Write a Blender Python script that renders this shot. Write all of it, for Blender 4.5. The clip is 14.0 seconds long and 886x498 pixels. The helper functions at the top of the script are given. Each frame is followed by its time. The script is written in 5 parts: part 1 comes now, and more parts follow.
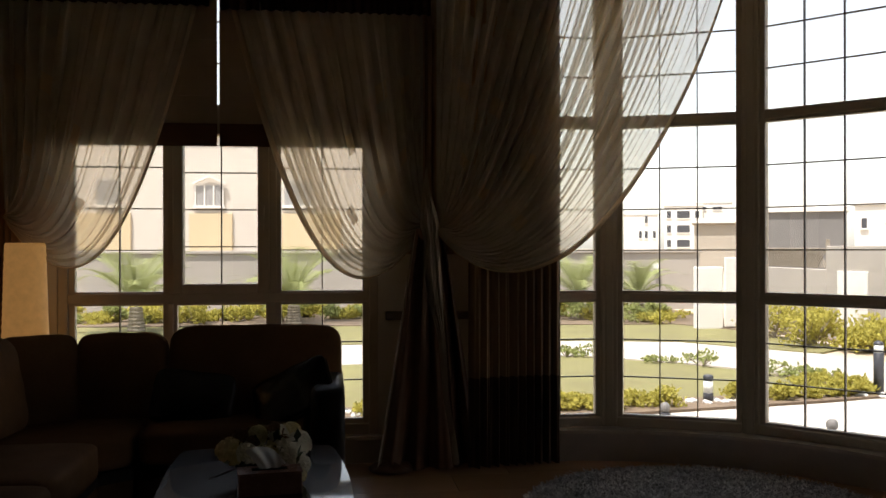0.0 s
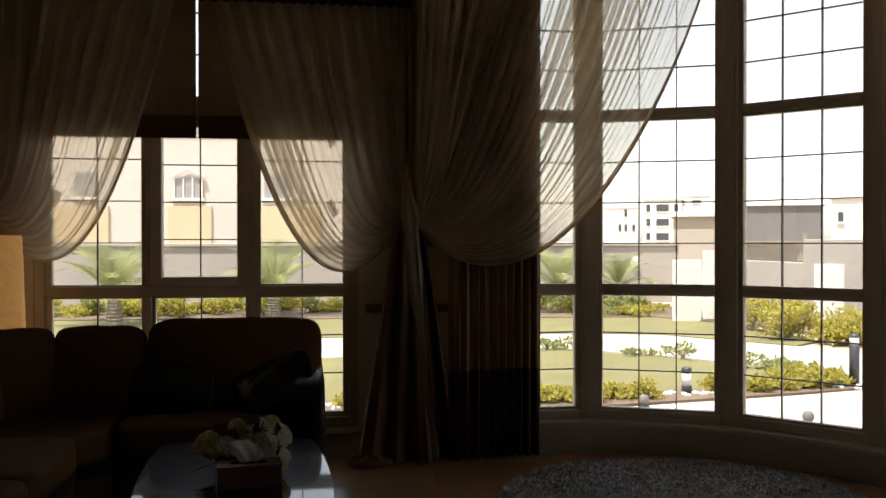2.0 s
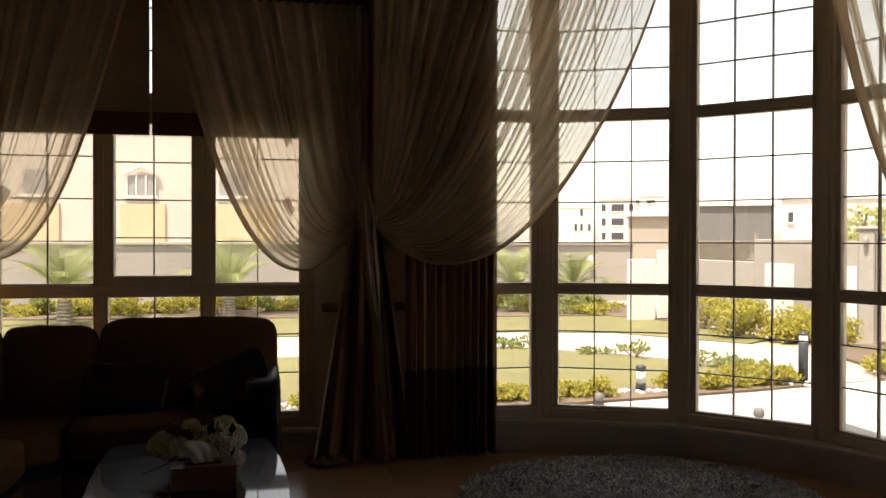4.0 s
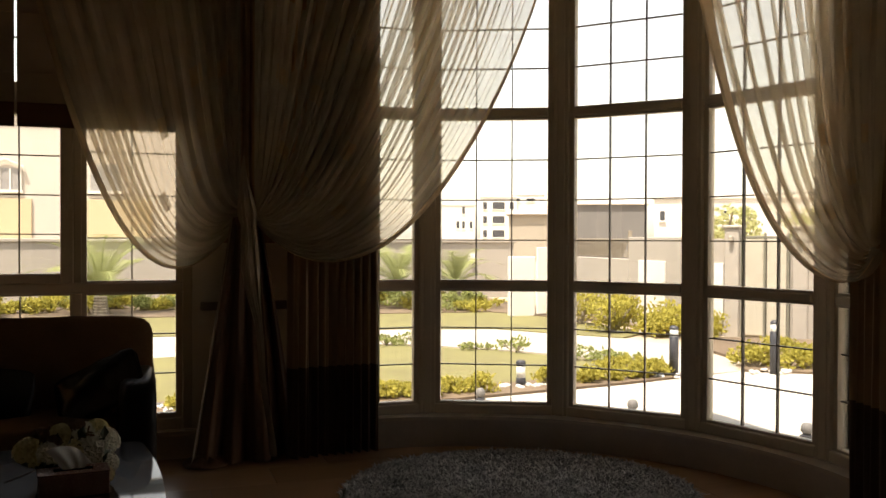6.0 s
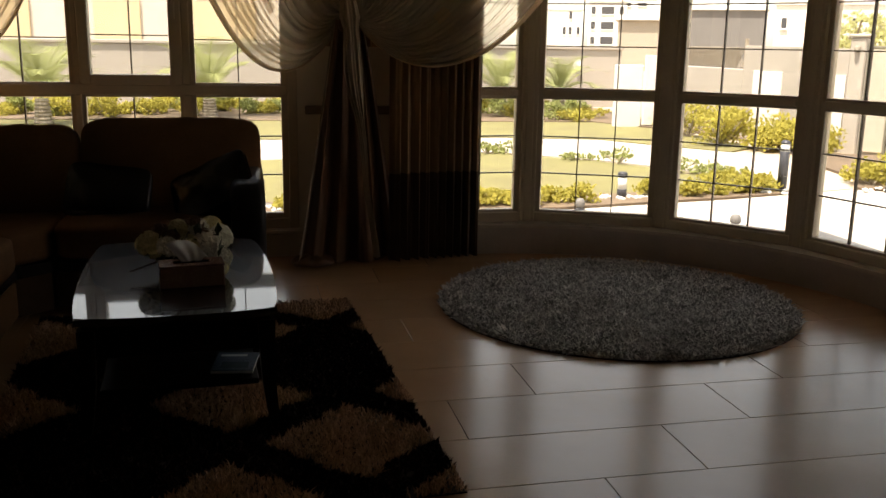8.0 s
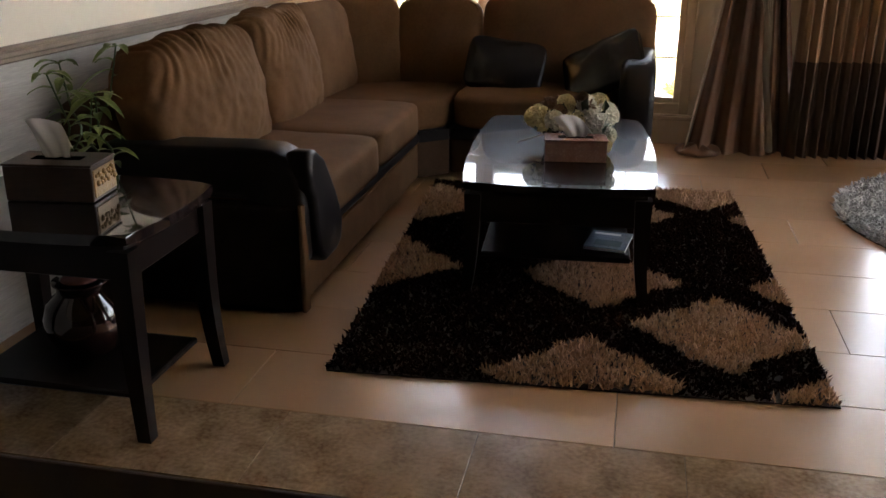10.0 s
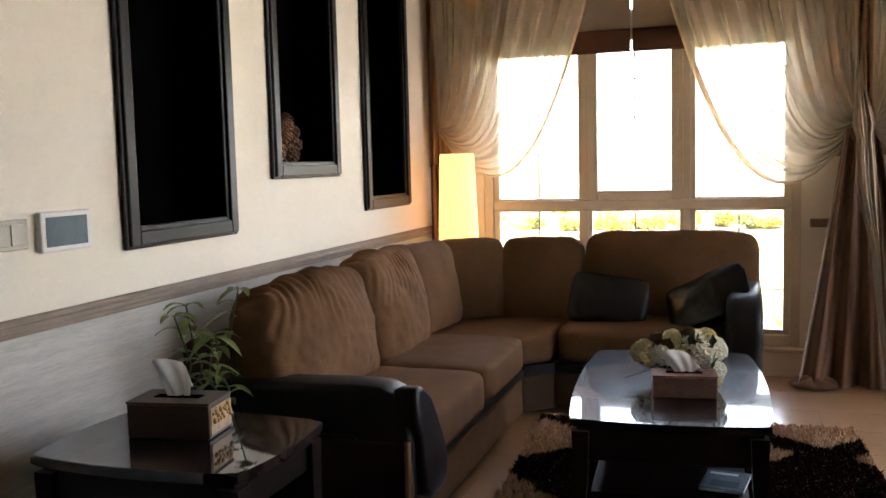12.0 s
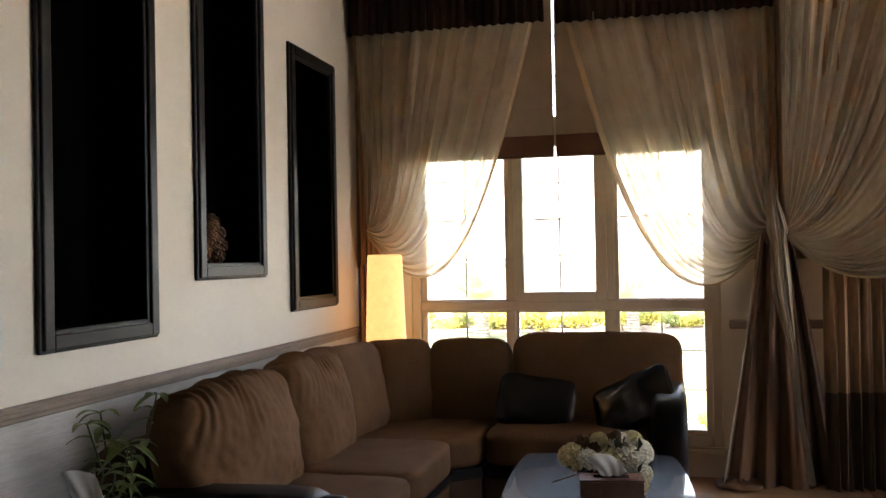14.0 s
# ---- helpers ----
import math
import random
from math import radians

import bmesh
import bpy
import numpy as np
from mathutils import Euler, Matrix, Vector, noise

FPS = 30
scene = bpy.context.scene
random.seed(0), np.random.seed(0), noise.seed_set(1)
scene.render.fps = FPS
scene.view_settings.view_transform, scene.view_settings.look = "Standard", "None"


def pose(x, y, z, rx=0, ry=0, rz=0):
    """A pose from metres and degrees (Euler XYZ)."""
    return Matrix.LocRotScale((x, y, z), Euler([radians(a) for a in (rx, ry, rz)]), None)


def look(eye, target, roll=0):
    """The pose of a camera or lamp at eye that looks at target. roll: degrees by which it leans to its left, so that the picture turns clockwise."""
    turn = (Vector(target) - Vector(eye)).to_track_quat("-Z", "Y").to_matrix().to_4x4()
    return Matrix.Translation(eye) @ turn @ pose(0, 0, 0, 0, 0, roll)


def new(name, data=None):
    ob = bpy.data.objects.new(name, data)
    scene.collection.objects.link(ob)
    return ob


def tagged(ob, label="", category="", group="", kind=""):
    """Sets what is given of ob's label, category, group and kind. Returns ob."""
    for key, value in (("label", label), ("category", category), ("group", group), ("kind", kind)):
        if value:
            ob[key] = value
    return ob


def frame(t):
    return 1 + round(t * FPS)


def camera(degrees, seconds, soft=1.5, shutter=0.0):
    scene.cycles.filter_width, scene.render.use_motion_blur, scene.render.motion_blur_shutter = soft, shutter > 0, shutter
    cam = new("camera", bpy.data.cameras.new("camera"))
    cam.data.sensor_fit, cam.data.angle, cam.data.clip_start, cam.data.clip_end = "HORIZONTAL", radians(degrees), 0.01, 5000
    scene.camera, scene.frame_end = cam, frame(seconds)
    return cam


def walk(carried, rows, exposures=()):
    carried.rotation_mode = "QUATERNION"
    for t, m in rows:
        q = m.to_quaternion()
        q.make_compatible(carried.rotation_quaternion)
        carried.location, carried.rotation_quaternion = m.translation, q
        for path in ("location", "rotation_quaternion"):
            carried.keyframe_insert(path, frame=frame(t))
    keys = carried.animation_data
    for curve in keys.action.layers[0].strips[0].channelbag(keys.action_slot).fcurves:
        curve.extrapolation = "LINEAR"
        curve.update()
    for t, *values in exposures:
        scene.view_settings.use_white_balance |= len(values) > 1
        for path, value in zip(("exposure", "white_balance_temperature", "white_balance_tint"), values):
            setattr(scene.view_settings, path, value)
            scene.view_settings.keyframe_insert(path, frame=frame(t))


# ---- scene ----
cam = camera(51.63, 14.0)
PATH = [
    (0.0, pose(0, 0, 1.5, 89.96, 0.12, -7.22)),
    (0.5, pose(0, 0, 1.5, 89.96, 0.13, -4.9)),
    (1.0, pose(0, 0, 1.5, 89.9, -0.08, -6.37)),
    (1.5, pose(0, 0, 1.5, 89.67, -0.04, -7.68)),
    (2.0, pose(0, 0, 1.5, 89.52, 0.05, -8.45)),
    (2.2, pose(0, 0, 1.5, 89.43, 0.0, -8.72)),
    (4.3, pose(0, 0, 1.5, 89.42, -0.11, -11.84)),
    (4.5, pose(0, 0, 1.5, 89.36, -0.14, -12.42)),
    (5.0, pose(0, 0, 1.5, 89.25, -0.1, -14.45)),
    (5.5, pose(0, 0, 1.5, 89.36, -0.12, -16.75)),
    (6.0, pose(0, 0, 1.5, 89.3, -0.2, -18.46)),
    (6.5, pose(0, 0, 1.5, 88.93, -0.34, -18.63)),
    (7.0, pose(0, 0, 1.5, 88.7, -0.4, -18.18)),
    (7.5, pose(0, 0, 1.5, 83.85, -0.54, -15.17)),
    (7.7, pose(0, 0, 1.5, 80.98, -0.68, -14.14)),
    (9.8, pose(0.0, 0.02, 1.440, 69.3, -0.23, 9.69)),
    (10.0, pose(-0.005, 0.025, 1.447, 70.24, -0.2, 11.92)),
    (10.5, pose(0.0, 0.016, 1.453, 72.8, 0.22, 15.77)),
    (11.0, pose(-0.02, 0.01, 1.450, 78.4, 1.18, 16.78)),
    (11.5, pose(-0.013, 0.0, 1.466, 82.05, 1.49, 18.14)),
    (12.0, pose(-0.008, -0.008, 1.478, 84.65, 1.44, 18.08)),
    (12.5, pose(-0.004, -0.012, 1.488, 86.28, 1.11, 17.82)),
    (13.0, pose(-0.002, -0.005, 1.495, 88.9, 1.13, 17.48)),
    (13.5, pose(0, 0, 1.5, 90.65, 1.0, 14.45)),
    (14.0, pose(0, 0, 1.5, 90.65, 1.1, 13.66)),
]
walk(cam, PATH, exposures=[
    (0.0, 1.4, 6400, 17), (2.2, 1.5, 6400, 17), (4.3, 1.55, 7100, 17), (7.0, 1.6, 7300, 17), (7.7, 1.65, 7300, 17), (9.8, 4.25, 6300, 18),
    (10.5, 4.8, 6100, 18), (11.0, 5.0, 5900, 17), (12.5, 4.7, 5850, 17), (14.0, 4.2, 5800, 17),
])

# ---- light ----
SUN_EL, SUN_AZ = 69.0, 230.0
world = bpy.data.worlds.new("sky")
scene.world = world
world.use_nodes = True
wn = world.node_tree
sky = wn.nodes.new("ShaderNodeTexSky")
sky.sky_type, sky.sun_disc = "NISHITA", False
sky.sun_elevation, sky.sun_rotation = radians(SUN_EL), radians(SUN_AZ)
sky.dust_density, sky.air_density = 1.0, 1.5
haze = wn.nodes.new("ShaderNodeHueSaturation")  # a hazy, pale sky
haze.inputs["Saturation"].default_value = 0.4
wn.links.new(sky.outputs[0], haze.inputs["Color"])
wn.links.new(haze.outputs[0], wn.nodes["Background"].inputs[0])
wn.nodes["Background"].inputs[1].default_value = 0.125
sun_data = bpy.data.lights.new("sun", "SUN")
sun_data.energy, sun_data.angle, sun_data.color = 5.0, radians(0.53), (1.0, 0.96, 0.90)
sun = new("sun", sun_data)
sun_dir = Vector((math.sin(radians(SUN_AZ)) * math.cos(radians(SUN_EL)), math.cos(radians(SUN_AZ)) * math.cos(radians(SUN_EL)), math.sin(radians(SUN_EL))))
sun.matrix_world = look(sun_dir * 60, (0, 0, 0))

# ---- materials ----


def mat(name, c1, c2=None, scale=6.0, rough=0.6, bump=0.0, bscale=60.0, metal=0.0, coat=0.0, sheen=0.0, stretch=(1, 1, 1), fine=0.35, rvar=0.1, spec=0.5, vary=0.0):
    """A surface with two scales of variation between c1 and c2, a fine relief, and a change of tone from piece to piece (vary)."""
    m = bpy.data.materials.new(name)
    m.use_nodes = True
    nt = m.node_tree
    n, l = nt.nodes, nt.links
    b = n["Principled BSDF"]
    c2 = c2 or tuple(v * 0.8 for v in c1)
    co = n.new("ShaderNodeTexCoord")
    mp = n.new("ShaderNodeMapping")
    mp.inputs["Scale"].default_value = stretch
    l.new(co.outputs["Object"], mp.inputs[0])
    big = n.new("ShaderNodeTexNoise")
    big.inputs["Scale"].default_value, big.inputs["Detail"].default_value = scale, 4
    small = n.new("ShaderNodeTexNoise")
    small.inputs["Scale"].default_value, small.inputs["Detail"].default_value = scale * 9, 3
    l.new(mp.outputs[0], big.inputs["Vector"])
    l.new(mp.outputs[0], small.inputs["Vector"])
    mx = n.new("ShaderNodeMix")
    mx.inputs[0].default_value = fine
    l.new(big.outputs["Fac"], mx.inputs[2])
    l.new(small.outputs["Fac"], mx.inputs[3])
    ramp = n.new("ShaderNodeValToRGB")
    ramp.color_ramp.elements[0].position, ramp.color_ramp.elements[1].position = 0.34, 0.66
    ramp.color_ramp.elements[0].color, ramp.color_ramp.elements[1].color = (*c2, 1), (*c1, 1)
    l.new(mx.outputs[0], ramp.inputs[0])
    out = ramp.outputs[0]
    if vary:
        info = n.new("ShaderNodeObjectInfo")
        mr = n.new("ShaderNodeMapRange")
        mr.inputs[3].default_value, mr.inputs[4].default_value = 1 - vary, 1 + vary
        l.new(info.outputs["Random"], mr.inputs[0])
        hs = n.new("ShaderNodeHueSaturation")
        l.new(out, hs.inputs["Color"])
        l.new(mr.outputs[0], hs.inputs["Value"])
        out = hs.outputs[0]
    l.new(out, b.inputs["Base Color"])
    rr = n.new("ShaderNodeMapRange")
    rr.inputs[3].default_value, rr.inputs[4].default_value = max(0.02, rough - rvar), min(1, rough + rvar)
    l.new(small.outputs["Fac"], rr.inputs[0])
    l.new(rr.outputs[0], b.inputs["Roughness"])
    b.inputs["Metallic"].default_value = metal
    b.inputs["Specular IOR Level"].default_value = spec
    b.inputs["Coat Weight"].default_value = coat
    b.inputs["Coat Roughness"].default_value = 0.04
    b.inputs["Sheen Weight"].default_value = sheen
    if bump:
        bn = n.new("ShaderNodeTexNoise")
        bn.inputs["Scale"].default_value, bn.inputs["Detail"].default_value = bscale, 5
        l.new(mp.outputs[0], bn.inputs["Vector"])
        bp = n.new("ShaderNodeBump")
        bp.inputs["Strength"].default_value, bp.inputs["Distance"].default_value = bump, 0.01
        l.new(bn.outputs["Fac"], bp.inputs["Height"])
        l.new(bp.outputs[0], b.inputs["Normal"])
    return m


def cloth(name, colour, see=0.0, glow=0.5, weave=900):
    """Thin cloth: part of the light goes straight through (see), part is scattered through it (glow)."""
    m = bpy.data.materials.new(name)
    m.use_nodes = True
    n, l = m.node_tree.nodes, m.node_tree.links
    n.remove(n["Principled BSDF"])
    co = n.new("ShaderNodeTexCoord")
    no = n.new("ShaderNodeTexNoise")
    no.inputs["Scale"].default_value, no.inputs["Detail"].default_value = 5, 6
    l.new(co.outputs["Object"], no.inputs["Vector"])
    ramp = n.new("ShaderNodeValToRGB")
    ramp.color_ramp.elements[0].position, ramp.color_ramp.elements[1].position = 0.3, 0.7
    ramp.color_ramp.elements[0].color = (*[v * 0.82 for v in colour], 1)
    ramp.color_ramp.elements[1].color = (*colour, 1)
    l.new(no.outputs["Fac"], ramp.inputs[0])
    d, t, p = n.new("ShaderNodeBsdfDiffuse"), n.new("ShaderNodeBsdfTranslucent"), n.new("ShaderNodeBsdfTransparent")
    p.inputs[0].default_value = (0.97, 0.93, 0.86, 1)
    l.new(ramp.outputs[0], d.inputs[0])
    l.new(ramp.outputs[0], t.inputs[0])
    m1, m2 = n.new("ShaderNodeMixShader"), n.new("ShaderNodeMixShader")
    m1.inputs[0].default_value, m2.inputs[0].default_value = glow, see
    l.new(d.outputs[0], m1.inputs[1])
    l.new(t.outputs[0], m1.inputs[2])
    l.new(m1.outputs[0], m2.inputs[1])
    l.new(p.outputs[0], m2.inputs[2])
    l.new(m2.outputs[0], n["Material Output"].inputs[0])
    return m


def glass_mat():
    m = bpy.data.materials.new("window_glass")
    m.use_nodes = True
    n, l = m.node_tree.nodes, m.node_tree.links
    n.remove(n["Principled BSDF"])
    p, g, f, mx = n.new("ShaderNodeBsdfTransparent"), n.new("ShaderNodeBsdfGlossy"), n.new("ShaderNodeFresnel"), n.new("ShaderNodeMixShader")
    p.inputs[0].default_value = (0.90, 0.91, 0.89, 1)
    g.inputs["Roughness"].default_value = 0.01
    f.inputs[0].default_value = 1.45
    l.new(f.outputs[0], mx.inputs[0])
    l.new(p.outputs[0], mx.inputs[1])
    l.new(g.outputs[0], mx.inputs[2])
    l.new(mx.outputs[0], n["Material Output"].inputs[0])
    return m


def glow_mat(name, colour, strength, base):
    m = mat(name, base, rough=0.7, scale=20)
    b = m.node_tree.nodes["Principled BSDF"]
    b.inputs["Emission Color"].default_value = (*colour, 1)
    b.inputs["Emission Strength"].default_value = strength
    return m


M_CREAM = mat("cream_wall_paint", (0.76, 0.68, 0.56), (0.72, 0.64, 0.52), 2.5, 0.75, 0.05, 150)
M_DADO = mat("silver_streaked_dado", (0.54, 0.505, 0.46), (0.38, 0.35, 0.315), 5, 0.38, 0.08, 60, stretch=(1, 0.35, 5), fine=0.5)
M_RAIL = mat("taupe_moulding", (0.28, 0.215, 0.16), (0.21, 0.16, 0.12), 8, 0.5, spec=0.3)
# ceiling is out of view; its beige is picked to weaken bounced light
M_CEIL = mat("dimming_beige_ceiling", (0.50, 0.44, 0.37), (0.46, 0.40, 0.34), 2, 0.85)
# for the out-of-view back of the room, dark to cut bounced light
M_LOWBOUNCE = mat("dark_low_bounce_brown", (0.075, 0.045, 0.03), (0.055, 0.034, 0.023), 2, 0.6)
M_FRAME = mat("beige_window_frame", (0.62, 0.53, 0.40), (0.57, 0.48, 0.36), 6, 0.42, 0.03, 80)
M_MUNTIN = mat("bronze_glazing_bar", (0.10, 0.075, 0.05), (0.07, 0.05, 0.035), 20, 0.4)
M_GLASS = glass_mat()
M_SILL = mat("beige_stone_sill", (0.62, 0.54, 0.43), (0.52, 0.44, 0.34), 9, 0.2, 0.01, 90, spec=0.7)
M_BAYW = mat("taupe_skirting_wall", (0.50, 0.42, 0.35), (0.43, 0.36, 0.295), 6, 0.5, 0.02, 90)
M_TILE = mat("beige_floor_tile", (0.50, 0.30, 0.165), (0.43, 0.252, 0.135), 1.3, 0.25, vary=0.06, spec=0.75, coat=0.2, fine=0.0, rvar=0.0)
M_TILE.node_tree.nodes["Principled BSDF"].inputs["Coat Roughness"].default_value = 0.15
M_GROUT = mat("tile_grout", (0.30, 0.24, 0.18), (0.24, 0.19, 0.14), 30, 0.8)
M_MARBLE = mat("brown_veined_marble", (0.46, 0.31, 0.18), (0.17, 0.095, 0.045), 7, 0.16, 0.0, 40, fine=0.4, rvar=0.03)
M_SHEER = cloth("cream_sheer", (0.96, 0.865, 0.72), 0.58, 0.58)
M_TRIM = cloth("tan_curtain_hem", (0.66, 0.52, 0.36), 0.0, 0.6)
M_MOTIF = cloth("woven_motif", (0.70, 0.56, 0.40), 0.35, 0.6)
M_DRAPE = mat("brown_satin_drape", (0.19, 0.102, 0.058), (0.15, 0.079, 0.044), 5, 0.5, 0.04, 300, stretch=(1, 1, 0.3), spec=0.18)
M_DRAPE_D = mat("dark_brown_drape_band", (0.10, 0.058, 0.036), (0.075, 0.043, 0.027), 5, 0.5, 0.04, 300, stretch=(1, 1, 0.3), spec=0.15)
M_SASH = cloth("grey_tan_sash", (0.48, 0.39, 0.30), 0.0, 0.15)
M_TAN = mat("tan_satin_drape", (0.36, 0.225, 0.13), (0.28, 0.17, 0.095), 5, 0.45, 0.04, 300, stretch=(1, 1, 0.3), spec=0.25)
M_HEADER = cloth("dark_brown_header", (0.055, 0.03, 0.02), 0.0, 0.08)
M_BLIND = cloth("taupe_blind", (0.50, 0.39, 0.285), 0.0, 0.22)
M_HEM = cloth("brown_blind_hem", (0.20, 0.10, 0.065), 0.0, 0.15)
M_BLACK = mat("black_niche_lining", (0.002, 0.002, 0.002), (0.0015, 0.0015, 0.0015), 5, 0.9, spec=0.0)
M_EBONY = mat("ebony_frame", (0.022, 0.018, 0.015), (0.012, 0.010, 0.009), 8, 0.36, 0.03, 60, spec=0.22)

# ---- builders ----


def thing(name, label, category, group="", kind="", at=(0, 0, 0), rz=0.0):
    ob = new(name)
    ob.empty_display_size = 0.05
    ob.matrix_world = pose(*at, 0, 0, rz)
    return tagged(ob, label, category, group, kind)


def link(name, bm, material, parent=None, label="", smooth=False):
    me = bpy.data.meshes.new(name)
    bm.normal_update()
    bm.to_mesh(me)
    bm.free()
    return link_mesh(name, me, material, parent, label, smooth)


def link_mesh(name, me, material, parent=None, label="", smooth=False):
    for m in material if isinstance(material, (list, tuple)) else [material]:
        if m.name not in me.materials:
            me.materials.append(m)
    if smooth:
        me.shade_smooth()
    ob = new(name, me)
    ob.parent = parent
    if label:
        ob["label"] = label
    return ob


def part(name, bm, material, parent, label="", smooth=False):
    return link(name, bm, material, parent, label, smooth)


def structure(name, bm, material, label="", category="", smooth=False):
    return tagged(link(name, bm, material, None, "", smooth), label, category, "", "structure")


def box(x0, x1, y0, y1, z0, z1, bevel=0.0, seg=1, bm=None, m=None):
    own = bm is None
    bm = bm or bmesh.new()
    r = bmesh.ops.create_cube(bm, size=1.0)
    vs = r["verts"]
    for v in vs:
        v.co = Vector((x0 + (v.co.x + 0.5) * (x1 - x0), y0 + (v.co.y + 0.5) * (y1 - y0), z0 + (v.co.z + 0.5) * (z1 - z0)))
    if bevel:
        es = list({e for v in vs for e in v.link_edges})
        r = bmesh.ops.bevel(bm, geom=es, offset=bevel, segments=seg, profile=0.5, affect="EDGES")
        vs = r["verts"] if not own else list(bm.verts)
    if m is not None:
        bmesh.ops.transform(bm, matrix=m, verts=vs)
    return bm


def prism(points, z0, z1, bm=None):
    """An upright solid on a plan outline."""
    bm = bm or bmesh.new()
    low = [bm.verts.new((x, y, z0)) for x, y in points]
    top = [bm.verts.new((x, y, z1)) for x, y in points]
    bm.faces.new(low[::-1])
    bm.faces.new(top)
    for i in range(len(points)):
        j = (i + 1) % len(points)
        bm.faces.new((low[i], low[j], top[j], top[i]))
    return bm


def lathe(profile, seg=24, bm=None, at=(0, 0, 0)):
    """A turned solid from (radius, height) pairs."""
    bm = bm or bmesh.new()
    rings = []
    for r, z in profile:
        rings.append([bm.verts.new((at[0] + r * math.cos(2 * math.pi * i / seg), at[1] + r * math.sin(2 * math.pi * i / seg), at[2] + z)) for i in range(seg)])
    for a, b in zip(rings, rings[1:]):
        for i in range(seg):
            j = (i + 1) % seg
            bm.faces.new((a[i], a[j], b[j], b[i]))
    bm.faces.new(rings[0][::-1])
    bm.faces.new(rings[-1])
    return bm


def grid_mesh(name, pts, nu, nv):
    """A sheet from a (nu * nv) table of points."""
    me = bpy.data.meshes.new(name)
    faces = [(i * nv + j, (i + 1) * nv + j, (i + 1) * nv + j + 1, i * nv + j + 1) for i in range(nu - 1) for j in range(nv - 1)]
    me.from_pydata([tuple(p) for p in pts], [], faces)
    me.shade_smooth()
    return me


# ---- the room ----
XL, YW, ZC = -2.19, 6.42, 3.62
BX, BY = 1.56, 4.2
BAY_A, BAY_STEP, BAY_0 = 2.216, 25.1, -0.9
N_BAY = 6


def bay(angle, r, z=None):
    a = radians(angle)
    p = (BX + r * math.sin(a), BY + r * math.cos(a))
    return p if z is None else (*p, z)


def ring(r0, r1, a0, a1, z0, z1, seg=64):
    pts = [bay(a0 + (a1 - a0) * i / seg, r1) for i in range(seg + 1)] + [bay(a1 - (a1 - a0) * i / seg, r0) for i in range(seg + 1)]
    return prism(pts, z0, z1)


BAY_A0, BAY_A1 = BAY_0 - BAY_STEP / 2, BAY_0 + BAY_STEP * (N_BAY - 0.5)
END = bay(BAY_A1, 2.27)
START = bay(BAY_A0, 2.27)

# window wall with its opening
WX0, WX1, WZ0, WZ1 = -1.80, 0.355, 0.20, 3.45
bm = box(XL - 0.25, WX0, YW, YW + 0.26, -0.16, ZC)
box(WX1, START[0] + 0.02, YW, YW + 0.26, -0.16, ZC, bm=bm)
box(WX0, WX1, YW, YW + 0.26, -0.16, WZ0, bm=bm)
box(WX0, WX1, YW, YW + 0.26, WZ1, ZC, bm=bm)
structure("wall_north", bm, M_CREAM, "cream painted wall round the tall window", "wall")

# left wall with three recesses
NICHES = [(2.88, 3.56, 1.235, 2.775), (4.02, 4.69, 1.47, 3.01), (5.16, 5.82, 1.252, 2.78)]
bm = bmesh.new()
ys = [-9.0] + [v for n in NICHES for v in n[:2]] + [YW]
for i in range(0, len(ys), 2):
    box(XL - 0.25, XL, ys[i], ys[i + 1], 1.0, ZC, bm=bm)
for y0, y1, z0, z1 in NICHES:
    box(XL - 0.25, XL, y0, y1, 1.0, z0, bm=bm)
    box(XL - 0.25, XL, y0, y1, z1, ZC, bm=bm)
structure("wall_west", bm, M_CREAM, "cream painted wall with three framed black recesses", "wall")
structure("wall_dado", box(XL - 0.25, XL, -9.0, YW, -0.16, 1.0), M_DADO, "silver grey streaked lower wall under the moulding", "wall")
bm = box(XL, XL + 0.022, -9.0, YW, 0.965, 1.025, 0.006)
box(XL, XL + 0.036, -9.0, YW, 0.985, 1.008, 0.006, bm=bm)
structure("trim_chair_rail", bm, M_RAIL, "taupe moulded chair rail along the wall", "moulding")
bm = box(WX1 + 0.05, START[0], YW - 0.022, YW, 1.0, 1.06, 0.006)
structure("trim_pier_rail", bm, M_RAIL, "taupe moulded chair rail on the window pier", "moulding")
# unseen walls added to close the room, dark so little light returns
structure("wall_east", box(END[0], END[0] + 0.25, -9.0, END[1], -0.16, ZC), M_LOWBOUNCE, "added unseen dark brown wall that limits bounce light", "wall")
structure("wall_south", box(XL - 0.25, END[0] + 0.25, -9.25, -9.0, -0.16, ZC), M_LOWBOUNCE, "added unseen dark brown wall that limits bounce light", "wall")
structure("ceiling", box(XL - 0.25, 4.15, -9.25, YW + 0.26, ZC, ZC + 0.25), M_CEIL, "unseen ceiling in a beige that dims the bounce light", "ceiling")
structure("wall_bay", ring(2.10, 2.36, BAY_A0, BAY_A1, -0.16, 0.195), M_BAYW, "low curved wall under the bay windows", "wall")
structure("trim_bay_sill", ring(2.065, 2.33, BAY_A0, BAY_A1, 0.197, 0.222), M_SILL, "curved beige sill ledge under the bay windows", "sill")
structure("wall_bay_head", ring(2.10, 2.42, BAY_A0, BAY_A1, 3.45, ZC), M_CREAM, "curved wall above the bay windows", "wall")

# floor: a raised part ending in a marble step
structure("floor", prism([(XL, 2.0), (END[0], 2.0), END] + [bay(BAY_A1 - (BAY_A1 - BAY_A0) * i / 40, 2.3) for i in range(41)] + [(START[0], YW), (XL, YW)], -0.16, -0.006), M_GROUT, "beige tiled floor", "floor")
